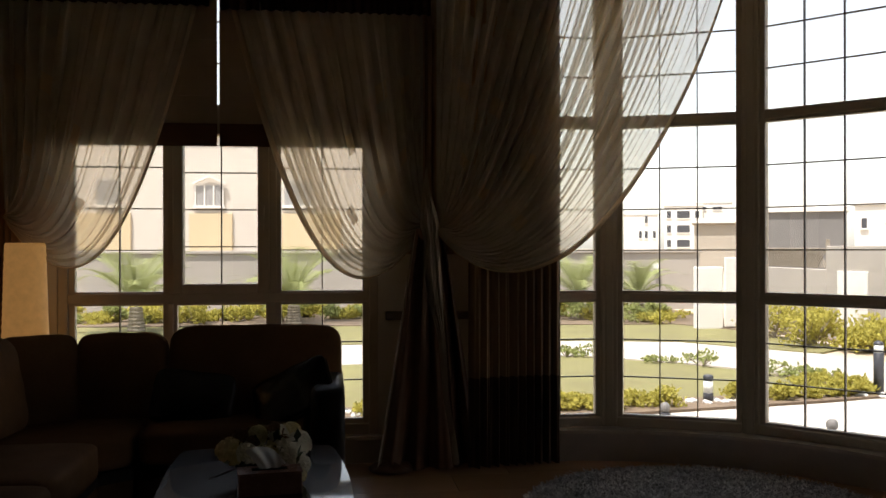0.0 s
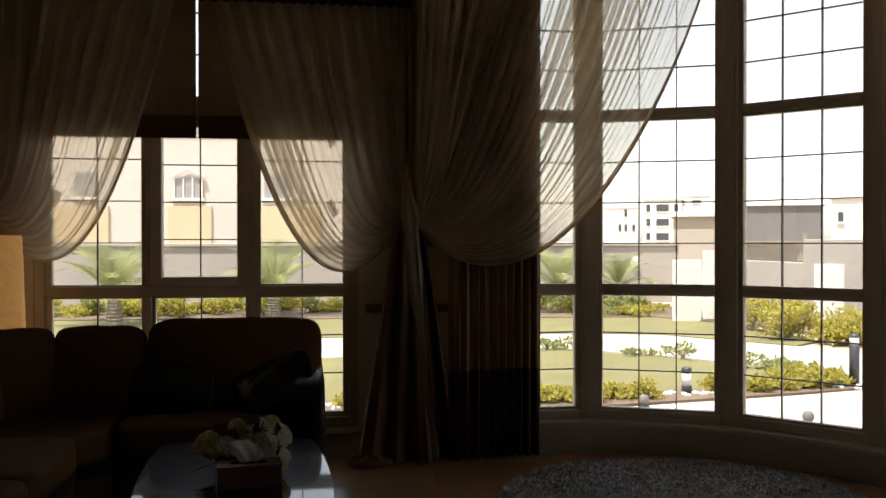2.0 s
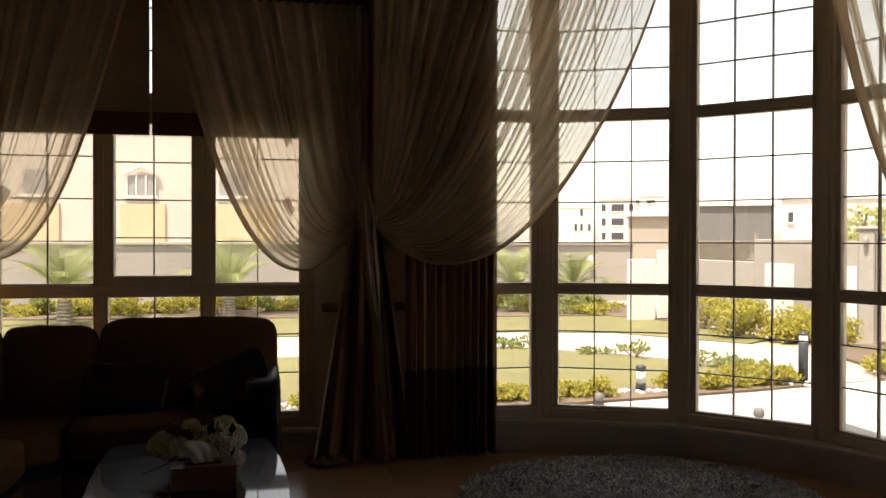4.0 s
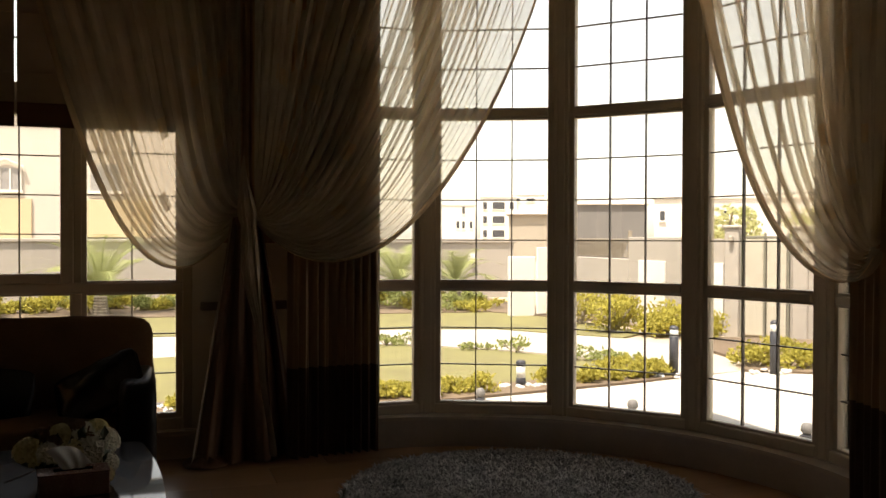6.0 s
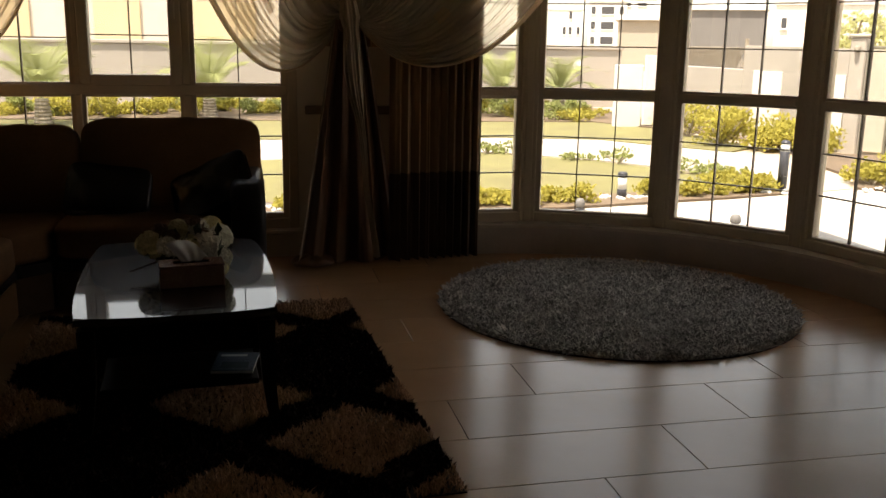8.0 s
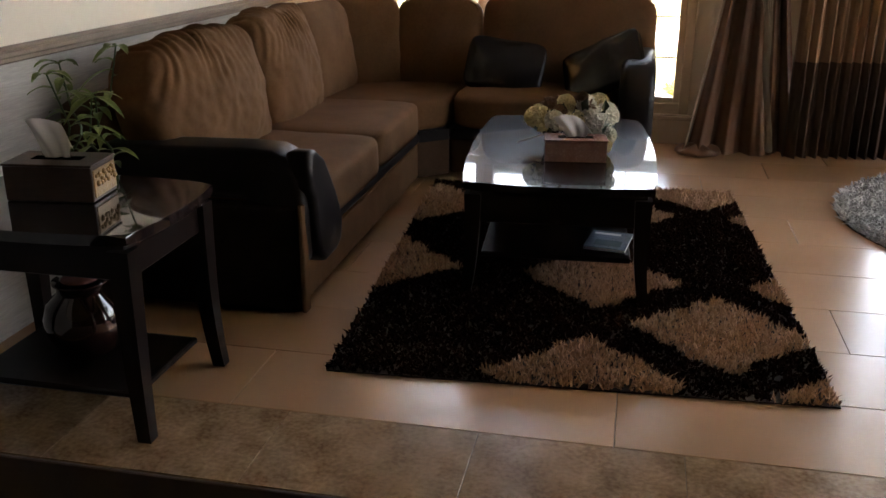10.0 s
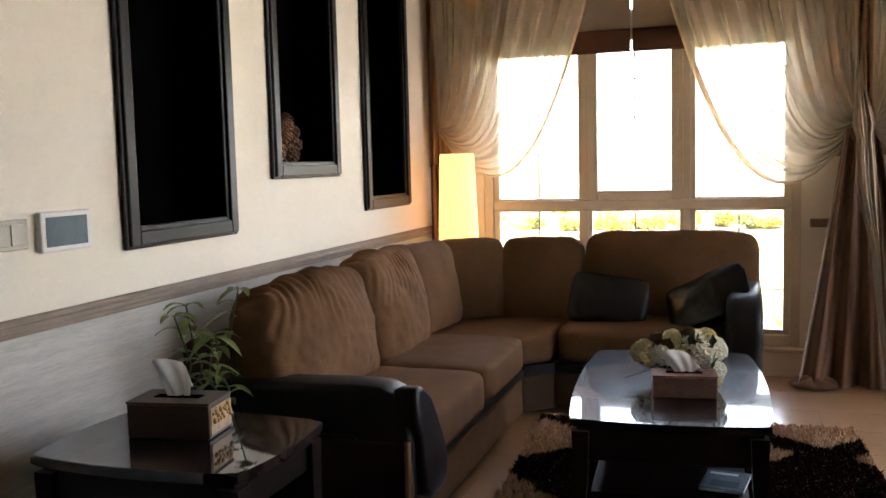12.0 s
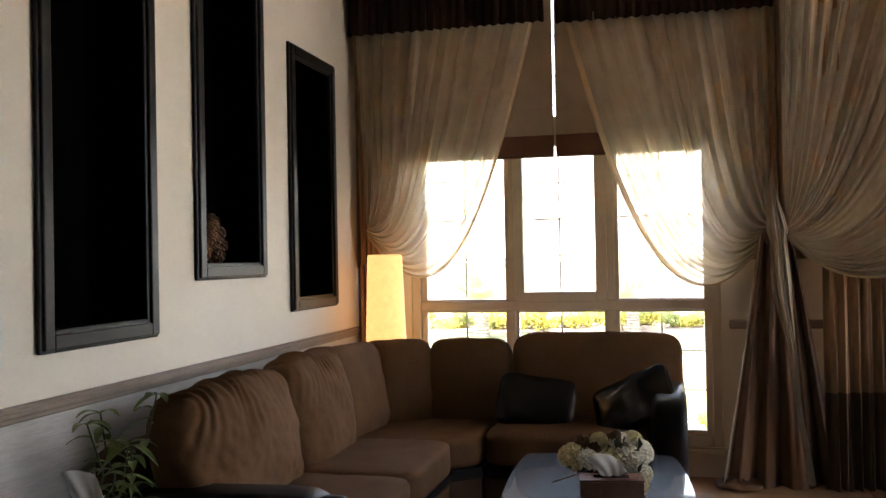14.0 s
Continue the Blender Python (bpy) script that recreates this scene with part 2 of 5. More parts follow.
# lower floor given the same dark brown to hold down bounced light
structure("floor_lower", box(XL, END[0], -9.0, 1.99, -0.30, -0.16), M_LOWBOUNCE, "lower floor below the step, darkened to limit bounce light", "floor")
# ---- windows ----


def glazed(win, m, u0, u1, z0, z1, cols, rows_, bar=0.008, step=None):
    """A pane with its glazing bars, in the plane of m."""
    bm = box(u0 - 0.005, u1 + 0.005, -0.004, 0.004, z0 - 0.005, z1 + 0.005)
    bmesh.ops.transform(bm, matrix=m, verts=bm.verts)
    pane = part("pane", bm, M_GLASS, win)
    pane.visible_shadow = False
    for i in range(1, cols):
        u = u0 + (u1 - u0) * i / cols
        part("glazing_bar", box(u - bar / 2, u + bar / 2, -0.013, 0.013, z0, z1, m=m), M_MUNTIN, win)
    for i in range(1, rows_):
        z = z0 + (step or (z1 - z0) / rows_) * i
        part("glazing_bar", box(u0, u1, -0.011, 0.011, z - bar / 2, z + bar / 2, m=m), M_MUNTIN, win)


def frame_part(win, m, name, u0, u1, z0, z1, d0=-0.05, d1=0.05, bevel=0.008):
    return part(name, box(u0, u1, d0, d1, z0, z1, bevel, 2, m=m), M_FRAME, win)


def bay_window(k):
    a = BAY_0 + BAY_STEP * k
    win = thing(f"window_{k + 2}", "tall beige bay window with dark glazing bars", "window", "bay windows", "structure")
    # local: u along the wall to the right, v outwards
    x, y = bay(a, BAY_A)
    m = pose(x, y, 0, 0, 0, -a)
    h = BAY_A * math.tan(radians(BAY_STEP / 2))
    g = 0.388
    for s in (-1, 1):
        frame_part(win, m, "window_frame", *sorted((s * (g + 0.036), s * (h - 0.004))), 0.222, 3.45, -0.06, 0.06)
        frame_part(win, m, "stop", *sorted((s * g, s * (g + 0.036))), 0.29, 3.40, -0.032, 0.032, 0.004)
    frame_part(win, m, "bottom_rail", -g - 0.036, g + 0.036, 0.222, 0.29, -0.06, 0.06)
    frame_part(win, m, "stop", -g, g, 0.29, 0.308, -0.032, 0.032, 0.004)
    frame_part(win, m, "middle_rail", -g, g, 1.128, 1.178, -0.055, 0.055)
    frame_part(win, m, "stop", -g, g, 1.112, 1.194, -0.032, 0.032, 0.004)
    frame_part(win, m, "transom", -g, g, 2.375, 2.425, -0.055, 0.055)
    frame_part(win, m, "stop", -g, g, 2.357, 2.443, -0.032, 0.032, 0.004)
    frame_part(win, m, "top_rail", -g - 0.036, g + 0.036, 3.40, 3.45, -0.06, 0.06)
    vx, vy = bay(a + BAY_STEP / 2, BAY_A / math.cos(radians(BAY_STEP / 2)))
    pm = pose(vx, vy, 0, 0, 0, -a - BAY_STEP / 2)
    part("mullion", box(-0.03, 0.03, -0.075, 0.075, 0.222, 3.45, 0.01, 2, m=pm), M_FRAME, win)
    glazed(win, m, -g, g, 0.308, 1.112, 3, 3)
    glazed(win, m, -g, g, 1.194, 2.357, 3, 4)
    glazed(win, m, -g, g, 2.443, 3.40, 3, 4, step=0.285)


def flat_window():
    win = thing("window_1", "wide beige window with a handled casement in the middle", "window", "", "structure")
    m = pose(0, 6.49, 0)
    for u0, u1 in ((WX0, -1.735), (0.29, WX1)):
        frame_part(win, m, "window_frame", u0, u1, WZ0, WZ1, -0.06, 0.06)
    frame_part(win, m, "bottom_rail", -1.735, 0.29, WZ0, 0.275, -0.06, 0.06)
    frame_part(win, m, "top_rail", -1.735, 0.29, 3.40, WZ1, -0.06, 0.06)
    frame_part(win, m, "middle_rail", -1.735, 0.29, 1.128, 1.195, -0.055, 0.055)
    frame_part(win, m, "transom", -1.735, 0.29, 2.368, 2.455, -0.055, 0.055)
    for u0, u1 in ((-1.085, -1.043), (-0.397, -0.345)):
        for z0, z1 in ((0.275, 1.128), (1.195, 2.368), (2.455, 3.40)):
            frame_part(win, m, "mullion", u0, u1, z0, z1, -0.05, 0.05)
    cols = ((-1.735, -1.085, -1.694, -1.114), (-1.05, -0.39, -1.02, -0.42), (-0.345, 0.29, -0.316, 0.248))
    for i, (u0, u1, g0, g1) in enumerate(cols):
        for (z0, z1, h0, h1), n in zip(((0.275, 1.128, 0.308, 1.112), (1.188, 2.375, 1.206, 2.345), (2.455, 3.40, 2.495, 3.36)), (3, 4, 3)):
            if i == 1 and n == 4:
                continue
            for a, b in ((u0, g0), (g1, u1)):
                frame_part(win, m, "stop", a, b, z0, z1, -0.03, 0.03, 0.004)
            frame_part(win, m, "stop", g0, g1, z0, h0, -0.03, 0.03, 0.004)
            frame_part(win, m, "stop", g0, g1, h1, z1, -0.03, 0.03, 0.004)
            glazed(win, m, g0, g1, h0, h1, 2, n)
    # casement
    part("casement", box(-1.045, -0.974, -0.075, 0.04, 1.192, 2.371, 0.01, 2, m=m), M_FRAME, win)
    frame_part(win, m, "casement_stile", -0.474, -0.395, 1.192, 2.371, -0.075, 0.04)
    frame_part(win, m, "casement_rail", -0.974, -0.474, 1.192, 1.258, -0.074, 0.04)
    frame_part(win, m, "casement_rail", -0.974, -0.474, 2.282, 2.371, -0.074, 0.04)
    glazed(win, m, -0.974, -0.474, 1.258, 2.282, 2, 4)
    part("handle", box(-0.448, -0.424, -0.10, -0.075, 1.72, 1.80, 0.004, m=m), M_FRAME, win, "beige window handle")
    part("handle_lever", box(-0.444, -0.428, -0.125, -0.10, 1.62, 1.78, 0.005, 2, m=m), M_FRAME, win)
    # stone sill board
    structure("trim_window_sill", box(WX0 - 0.04, WX1 + 0.04, YW - 0.05, YW + 0.01, 0.168, 0.198, 0.006, 2), M_SILL, "beige sill board under the window", "sill")


flat_window()
for k in range(N_BAY):
    bay_window(k)

# ---- curtains ----
RAIL_Y = 6.27


def bez(p0, p1, p2, p3, v):
    a = 1 - v
    return p0 * a ** 3 + p1 * 3 * a * a * v + p2 * 3 * a * v * v + p3 * v ** 3


def swag(name, s0, s1, tie, edge, place, top=3.5, folds=16, amp=0.042, seed=0, nu=420, nv=64, u0=0.0, u1=1.0, lift=0.0, v0=0.0, v1=1.0):
    """Cloth hung along a rail from s0 (tied side) to s1 (free edge) and drawn to one tie; edge holds the two handles that bend the free edge. place(s, off, z) maps rail length to the room."""
    rnd = random.Random(seed)
    ph = [rnd.uniform(0, 6.28) for _ in range(6)]
    (e1s, e1z), (e2s, e2z) = edge
    pts = []
    for i in range(nu):
        u = u0 + (u1 - u0) * i / (nu - 1)
        for j in range(nv):
            v = v0 + (v1 - v0) * j / (nv - 1)
            g = 1 - v
            ff = folds * (u + 0.018 * math.sin(7 * u + ph[0]) + 0.010 * math.sin(17 * u + ph[4]) + 0.005 * math.sin(3 * v + 19 * u))
            lap = (0.24 + 0.12 * math.sin(11 * u + ph[5])) * (0.5 + 0.5 * g)
            w = u + lap / folds * math.sin(4 * math.pi * ff + 2 * ph[1]) * min(1.0, 8 * u, 30 * (1 - u))
            w = min(1.0, max(0.0, w))
            s = s0 + (s1 - s0) * w
            ts, tz = tie[0] + 0.012 * math.sin(9 * u), tie[1] + 0.06 * (1 - w) - 0.03 * w
            k = w ** 0.9
            c1 = (s + (e1s - s1) * k + (ts - s) * 0.30 * (1 - k), top + (e1z - top) * k + (tz - top) * 0.36 * (1 - k))
            c2 = (ts + (e2s - tie[0]) * k + (s - ts) * 0.10 * (1 - k), tz + (e2z - tie[1]) * k + (top - tz) * 0.28 * (1 - k))
            ss, zz = bez(s, c1[0], c2[0], ts, v), bez(top, c1[1], c2[1], tz, v)
            f = math.sin(2 * math.pi * ff + ph[1])
            f2 = math.sin(2 * math.pi * folds * 2.7 * u + ph[2] + 2 * v)
            off = amp * f * (0.3 + 0.7 * g) + amp * 0.35 * f2 * min(1, v * 3) * (0.4 + 0.6 * g) + 0.07 * math.sin(math.pi * min(1, v * 1.1)) ** 2 * u + 0.02 * math.sin(4 * v + ph[3]) * u + 0.06 * v + lift
            pts.append(place(ss, off, zz))
    return grid_mesh(name, pts, nu, nv)


def fall(name, s0, s1, z0, z1, place, folds=10, amp=0.04, flare0=1.0, nu=160, nv=40, seed=0, centre=None, drift=0.0, ease=0.75):
    """Straight or flaring pleated cloth between two heights; flare0 narrows its top round centre."""
    rnd = random.Random(seed)
    ph = rnd.uniform(0, 6.28)
    c = (s0 + s1) / 2 if centre is None else centre
    pts = []
    for i in range(nu):
        u = i / (nu - 1)
        for j in range(nv):
            v = j / (nv - 1)
            e = v ** ease
            k = flare0 + (1 - flare0) * e
            s = c + (s0 + (s1 - s0) * u - c) * k + drift * (1 - e)
            a = amp * (0.45 + 0.55 * v) * (0.6 + 0.4 * k)
            off = a * math.sin(2 * math.pi * folds * (u + 0.02 * math.sin(5 * u + ph)) + ph + 0.5 * math.sin(3 * v + u * 6)) + 0.3 * a * math.sin(2 * math.pi * folds * 2.3 * u + 2 * v)
            pts.append(place(s, off, z1 + (z0 - z1) * v))
    return grid_mesh(name, pts, nu, nv)


def on_wall(s, off, z):
    return (s, RAIL_Y - off, z)


BAY_RAIL = 2.03
S_TAN = BX


def on_bay(s, off, z):
    """Rail length from the window wall on round the bay."""
    if s < S_TAN:
        return (s, RAIL_Y - off - 0.02, z)
    a = (s - S_TAN) / BAY_RAIL
    r = BAY_RAIL - off
    return (BX + r * math.sin(a), BY + r * math.cos(a), z)


def on_ring(s, off, z):
    a = (s - S_TAN) / BAY_RAIL
    r = BAY_RAIL - off
    return (BX + r * math.sin(a), BY + r * math.cos(a), z)


def on_bay_in(s, off, z):
    return on_bay(s, off + 0.11, z)


def bay_s(angle):
    return S_TAN + BAY_RAIL * radians(angle)


def curtain(name, label, parts_, group="window curtains"):
    ob = thing(name, label, "curtain", group)
    for pn, me, material, lab in parts_:
        link_mesh(pn, me, material, ob, lab)
    return ob


def tie_band(x, y, z, rx=0.07, ry=0.06, tilt=0.0):
    bm_ = lathe([(0.95, -0.04), (1.08, -0.02), (1.1, 0.0), (1.08, 0.02), (0.95, 0.04)], 20)
    bmesh.ops.transform(bm_, matrix=pose(x, y, z, 0, tilt, 0) @ Matrix.Diagonal((rx, ry, 1.0, 1)), verts=bm_.verts)
    return bm_


def sheer(label, s0, s1, tie, edge, place, motifs=(), **kw):
    ob = thing("sheer_curtain", label, "curtain", "sheer curtains")
    link_mesh("cloth", swag("cloth", s0, s1, tie, edge, place, **kw), M_SHEER, ob)
    kw["nu"] = 14
    link_mesh("hem", swag("hem", s0, s1, tie, edge, place, u0=0.982, u1=1.0, lift=0.006, **kw), M_TRIM, ob, "denser tan hem along the free edge")
    kw["nu"], kw["nv"] = 20, 12
    for mu, mv in motifs:
        link_mesh("motif", swag("motif", s0, s1, tie, edge, place, u0=mu, u1=mu + 0.055, v0=mv, v1=mv + 0.05, lift=0.004, **kw), M_MOTIF, ob, "small woven tan motif")


MOTIFS = ((0.30, 0.36), (0.52, 0.44), (0.40, 0.62), (0.66, 0.60), (0.12, 0.38), (0.20, 0.60))
sheer("cream sheer curtain tied back beside the lamp", -2.15, -0.745, (-2.06, 1.70), ((-0.98, 2.60), (-1.345, 0.65)), on_wall, MOTIFS, amp=0.06, folds=11, seed=1)
sheer("cream sheer curtain of the window, tied to the drape", 0.66, -0.735, (0.655, 1.65), ((-0.487, 2.615), (-0.099, 0.505)), on_wall, MOTIFS, amp=0.06, folds=11, seed=2)
sheer("cream sheer curtain of the bay, gathered to the drape", 0.74, bay_s(36.5), (0.73, 1.62), ((2.398, 1.811), (1.33, 0.871)), on_bay_in, MOTIFS, amp=0.055, folds=21, seed=3, nu=760)
sheer("cream sheer curtain tied at the bay's far side", bay_s(122), bay_s(64.8), (bay_s(116), 1.45), ((4.289, 1.773), (4.918, 0.952)), on_bay_in, MOTIFS, amp=0.05, folds=15, seed=4)


def sash(place):
    """The gathered end of the sheer: a pointed fold above the knot, a crumpled strip below that thins to a trailing edge."""
    shape = ((2.03, 0.66, 0.006), (1.90, 0.665, 0.045), (1.75, 0.672, 0.105), (1.65, 0.678, 0.14), (1.57, 0.682, 0.10), (1.45, 0.69, 0.115), (1.30, 0.705, 0.125), (1.12, 0.725, 0.095), (0.95, 0.745, 0.055), (0.60, 0.785, 0.04), (0.30, 0.82, 0.035), (0.06, 0.85, 0.05))
    nv, nu, pts = 60, 28, []
    for i in range(nu):
        u = i / (nu - 1) - 0.5
        for j in range(nv):
            k = j / (nv - 1) * (len(shape) - 1)
            a = min(int(k), len(shape) - 2)
            f = k - a
            f = f * f * (3 - 2 * f)
            z, c, w = (shape[a][q] + (shape[a + 1][q] - shape[a][q]) * f for q in range(3))
            off = 0.045 * math.cos(math.pi * u) + w * 0.10 * math.sin(15 * u + 2.2 * z) + 0.012 * math.sin(31 * u + 4 * z)
            pts.append(place(c + w * u + 0.006 * math.sin(9 * z), off, z))
    return grid_mesh("sash", pts, nu, nv)


# drapes
mid = thing("drape", "brown satin drape tied between window and bay", "curtain", "drapes")
link_mesh("upper_cloth", fall("upper_cloth", 0.52, 0.98, 1.46, 3.5, lambda s, o, z: (s, RAIL_Y + 0.09 - o, z), folds=9, amp=0.03, seed=5, flare0=1.15), M_TAN, mid)
link_mesh("tail", fall("tail", 0.335, 0.86, 0.012, 1.63, lambda s, o, z: (s, RAIL_Y - 0.12 - o, z), folds=2.8, amp=0.045, seed=6, flare0=0.2, centre=0.665, ease=0.95, nu=220), M_DRAPE, mid)
link_mesh("side_tail", fall("side_tail", 0.74, 1.05, 0.012, 1.63, lambda s, o, z: (s, RAIL_Y - 0.05 - o, z), folds=2.2, amp=0.06, seed=16, flare0=0.18, centre=0.72, ease=0.9), M_DRAPE, mid)
link_mesh("lining_edge", fall("lining_edge", 0.327, 0.352, 0.02, 1.60, lambda s, o, z: (s, RAIL_Y - 0.135 - o, z), folds=0.6, amp=0.02, seed=7, flare0=0.55, centre=0.34, drift=0.245, ease=1.05, nu=12), M_SASH, mid, "pale turned lining along the edge")
link_mesh("sash", sash(lambda s, o, z: (s, RAIL_Y - 0.20 - o, z)), M_SASH, mid, "greyish gathered end of the sheer")
foot = lathe([(0.02, 0.0), (0.13, 0.004), (0.145, 0.022), (0.12, 0.04), (0.05, 0.052), (0.01, 0.054)], 28)
for v in foot.verts:
    v.co.x, v.co.y = v.co.x * 1.05, v.co.y * 0.8
    v.co.z *= 1 + 0.35 * math.sin(5 * math.atan2(v.co.y, v.co.x))
bmesh.ops.transform(foot, matrix=pose(0.425, RAIL_Y - 0.13, 0.004), verts=foot.verts)
part("puddled_hem", foot, M_DRAPE, mid, "hem bunched on the floor", True)
part("tie_band", tie_band(0.675, RAIL_Y - 0.14, 1.60, 0.058, 0.06, -8), M_DRAPE, mid, "brown tie-back band", True)


def two_tone(ob, me, z):
    """The cloth in two sewn lengths: tan above z, a dark band below."""
    vs = [tuple(v.co) for v in me.vertices]
    for name, low, material, lab in (("upper_cloth", False, M_TAN, ""), ("lower_band", True, M_DRAPE_D, "dark brown lower band")):
        fs = [tuple(p.vertices) for p in me.polygons if (p.center.z < z) == low]
        used = sorted({i for f in fs for i in f})
        index = {i: k for k, i in enumerate(used)}
        piece = bpy.data.meshes.new(name)
        piece.from_pydata([vs[i] for i in used], [], [[index[i] for i in f] for f in fs])
        link_mesh(name, piece, material, ob, lab, True)


str_ = thing("drape", "two-tone brown drape hanging straight in pleats", "curtain", "drapes")
two_tone(str_, fall("cloth", 0.94, 1.60, 0.012, 3.5, lambda s, o, z: on_ring(s, o + 0.015, z), folds=10, amp=0.04, seed=7, nv=70, nu=240), 0.62)
far = thing("drape", "two-tone brown drape at the far side of the bay", "curtain", "drapes")
two_tone(far, fall("cloth", bay_s(100), bay_s(136), 0.012, 3.5, lambda s, o, z: on_bay(s, o + 0.03, z), folds=18, amp=0.035, seed=8, nv=70), 0.65)
cor = thing("drape", "narrow brown drape in the room corner", "curtain", "drapes")
link_mesh("upper_cloth", fall("upper_cloth", -2.17, -1.98, 1.45, 3.5, lambda s, o, z: (s, RAIL_Y + 0.04 - o, z), folds=4, amp=0.03, seed=9, nu=60), M_TAN, cor)
link_mesh("tail", fall("tail", -2.17, -1.90, 0.012, 1.47, lambda s, o, z: (s, RAIL_Y + 0.0 - o, z), folds=3, amp=0.05, seed=10, flare0=0.35, centre=-2.14, nu=60), M_DRAPE, cor)
# header bands
curtain("curtain_header", "dark brown pleated header band over the sheers", [
    ("cloth", fall("cloth", -2.16, -0.765, 3.095, 3.56, lambda s, o, z: (s, RAIL_Y - 0.115 - o, z), folds=20, amp=0.022, seed=11, nu=260, nv=10), M_HEADER, ""),
], "header bands")
curtain("curtain_header", "dark brown pleated header band over the sheers", [
    ("cloth", fall("cloth", -0.69, 0.70, 3.075, 3.56, lambda s, o, z: (s, RAIL_Y - 0.115 - o, z), folds=20, amp=0.022, seed=12, nu=260, nv=10), M_HEADER, ""),
], "header bands")
curtain("curtain_header", "dark brown pleated header band round the bay", [
    ("cloth", fall("cloth", 1.56, bay_s(36), 3.20, 3.56, lambda s, o, z: on_bay(s, o + 0.20, z), folds=22, amp=0.022, seed=13, nu=280, nv=10), M_HEADER, ""),
], "header bands")


BLIND_Z = 2.2


def blind(x0, x1, label):
    ob = thing("roman_blind", label, "blind", "roman blinds")
    n = 6
    step = (3.5 - BLIND_Z - 0.155) / n
    for i in range(n):
        z0 = BLIND_Z + 0.155 + i * step
        part("fold", box(x0, x1, 6.385 - 0.006 * (i % 2), 6.400 - 0.002 * (i % 2), z0 - 0.006, z0 + step + (0.006 if i < n - 1 else 0), 0.002), M_BLIND, ob)
    part("hem_band", box(x0, x1, 6.380, 6.398, BLIND_Z + 0.015, BLIND_Z + 0.153, 0.004), M_HEM, ob, "dark reddish brown hem band")
    part("bottom_slat", box(x0, x1, 6.378, 6.402, BLIND_Z, BLIND_Z + 0.014, 0.004), M_HEM, ob)


blind(-1.83, -0.741, "taupe roman blind with a brown hem, half raised")
blind(-0.725, 0.385, "taupe roman blind with a brown hem, half raised")
# ---- outside ----
GZ = -0.2
M_SAND = mat("pale_sandy_ground", (0.42, 0.34, 0.25), (0.34, 0.27, 0.19), 0.5, 0.9, 0.1, 20)
M_PAVE = mat("pale_paving", (0.48, 0.44, 0.38), (0.42, 0.38, 0.325), 1.2, 0.8, 0.05, 60)
M_PATH = mat("grey_beige_path", (0.37, 0.335, 0.285), (0.31, 0.28, 0.235), 1.6, 0.85, 0.06, 50)
M_LAWN = mat("dry_lawn", (0.165, 0.15, 0.052), (0.12, 0.105, 0.04), 1.6, 0.9, 0.3, 60)
M_SOIL = mat("planting_soil", (0.15, 0.105, 0.065), (0.10, 0.07, 0.045), 3, 0.95, 0.3, 30)
M_PWALL = mat("grey_render_wall", (0.37, 0.33, 0.28), (0.31, 0.275, 0.235), 0.7, 0.9, 0.1, 25)
M_WHITE = mat("white_render", (0.66, 0.63, 0.57), (0.58, 0.55, 0.50), 0.6, 0.9)
M_BEIGE = mat("beige_render", (0.50, 0.41, 0.265), (0.45, 0.365, 0.235), 0.4, 0.9)
M_CREAMV = mat("cream_villa_render", (0.50, 0.46, 0.40), (0.45, 0.41, 0.36), 0.4, 0.9)
M_GREYB = mat("beige_grey_building", (0.36, 0.315, 0.25), (0.31, 0.27, 0.215), 0.3, 0.9)
M_DARKB = mat("dark_grey_cladding", (0.15, 0.14, 0.13), (0.12, 0.112, 0.105), 0.5, 0.7)
M_PANE = mat("far_window_pane", (0.06, 0.06, 0.065), (0.05, 0.05, 0.055), 2, 0.2)
M_BOLL = mat("anthracite_bollard", (0.035, 0.035, 0.04), (0.025, 0.025, 0.03), 15, 0.45)
M_LENS = mat("frosted_bollard_lens", (0.72, 0.72, 0.68), (0.66, 0.66, 0.62), 10, 0.4)
M_STONE = mat("white_pebbles", (0.62, 0.60, 0.55), (0.50, 0.48, 0.44), 12, 0.8)
M_LEAF_Y = cloth("yellow_green_leaves", (0.44, 0.39, 0.09), 0.0, 0.5)
M_LEAF_G = cloth("green_leaves", (0.30, 0.32, 0.12), 0.0, 0.5)
M_LEAF_P = cloth("palm_leaflets", (0.30, 0.32, 0.14), 0.0, 0.35)
M_TRUNK = mat("palm_trunk_bark", (0.34, 0.29, 0.22), (0.15, 0.115, 0.08), 14, 0.9, 0.5, 40)
M_GPOST = mat("olive_grey_post", (0.17, 0.16, 0.12), (0.13, 0.12, 0.09), 4, 0.6)
M_LEAF_T = cloth("pale_tree_leaves", (0.50, 0.50, 0.24), 0.0, 0.5)
M_GATE = mat("pale_gate_panel", (0.42, 0.38, 0.30), (0.38, 0.34, 0.27), 1.5, 0.7)

structure("ground", box(-900, 900, -600, 1500, GZ - 0.5, GZ - 0.02), M_SAND, "pale sandy ground reaching the horizon", "ground")
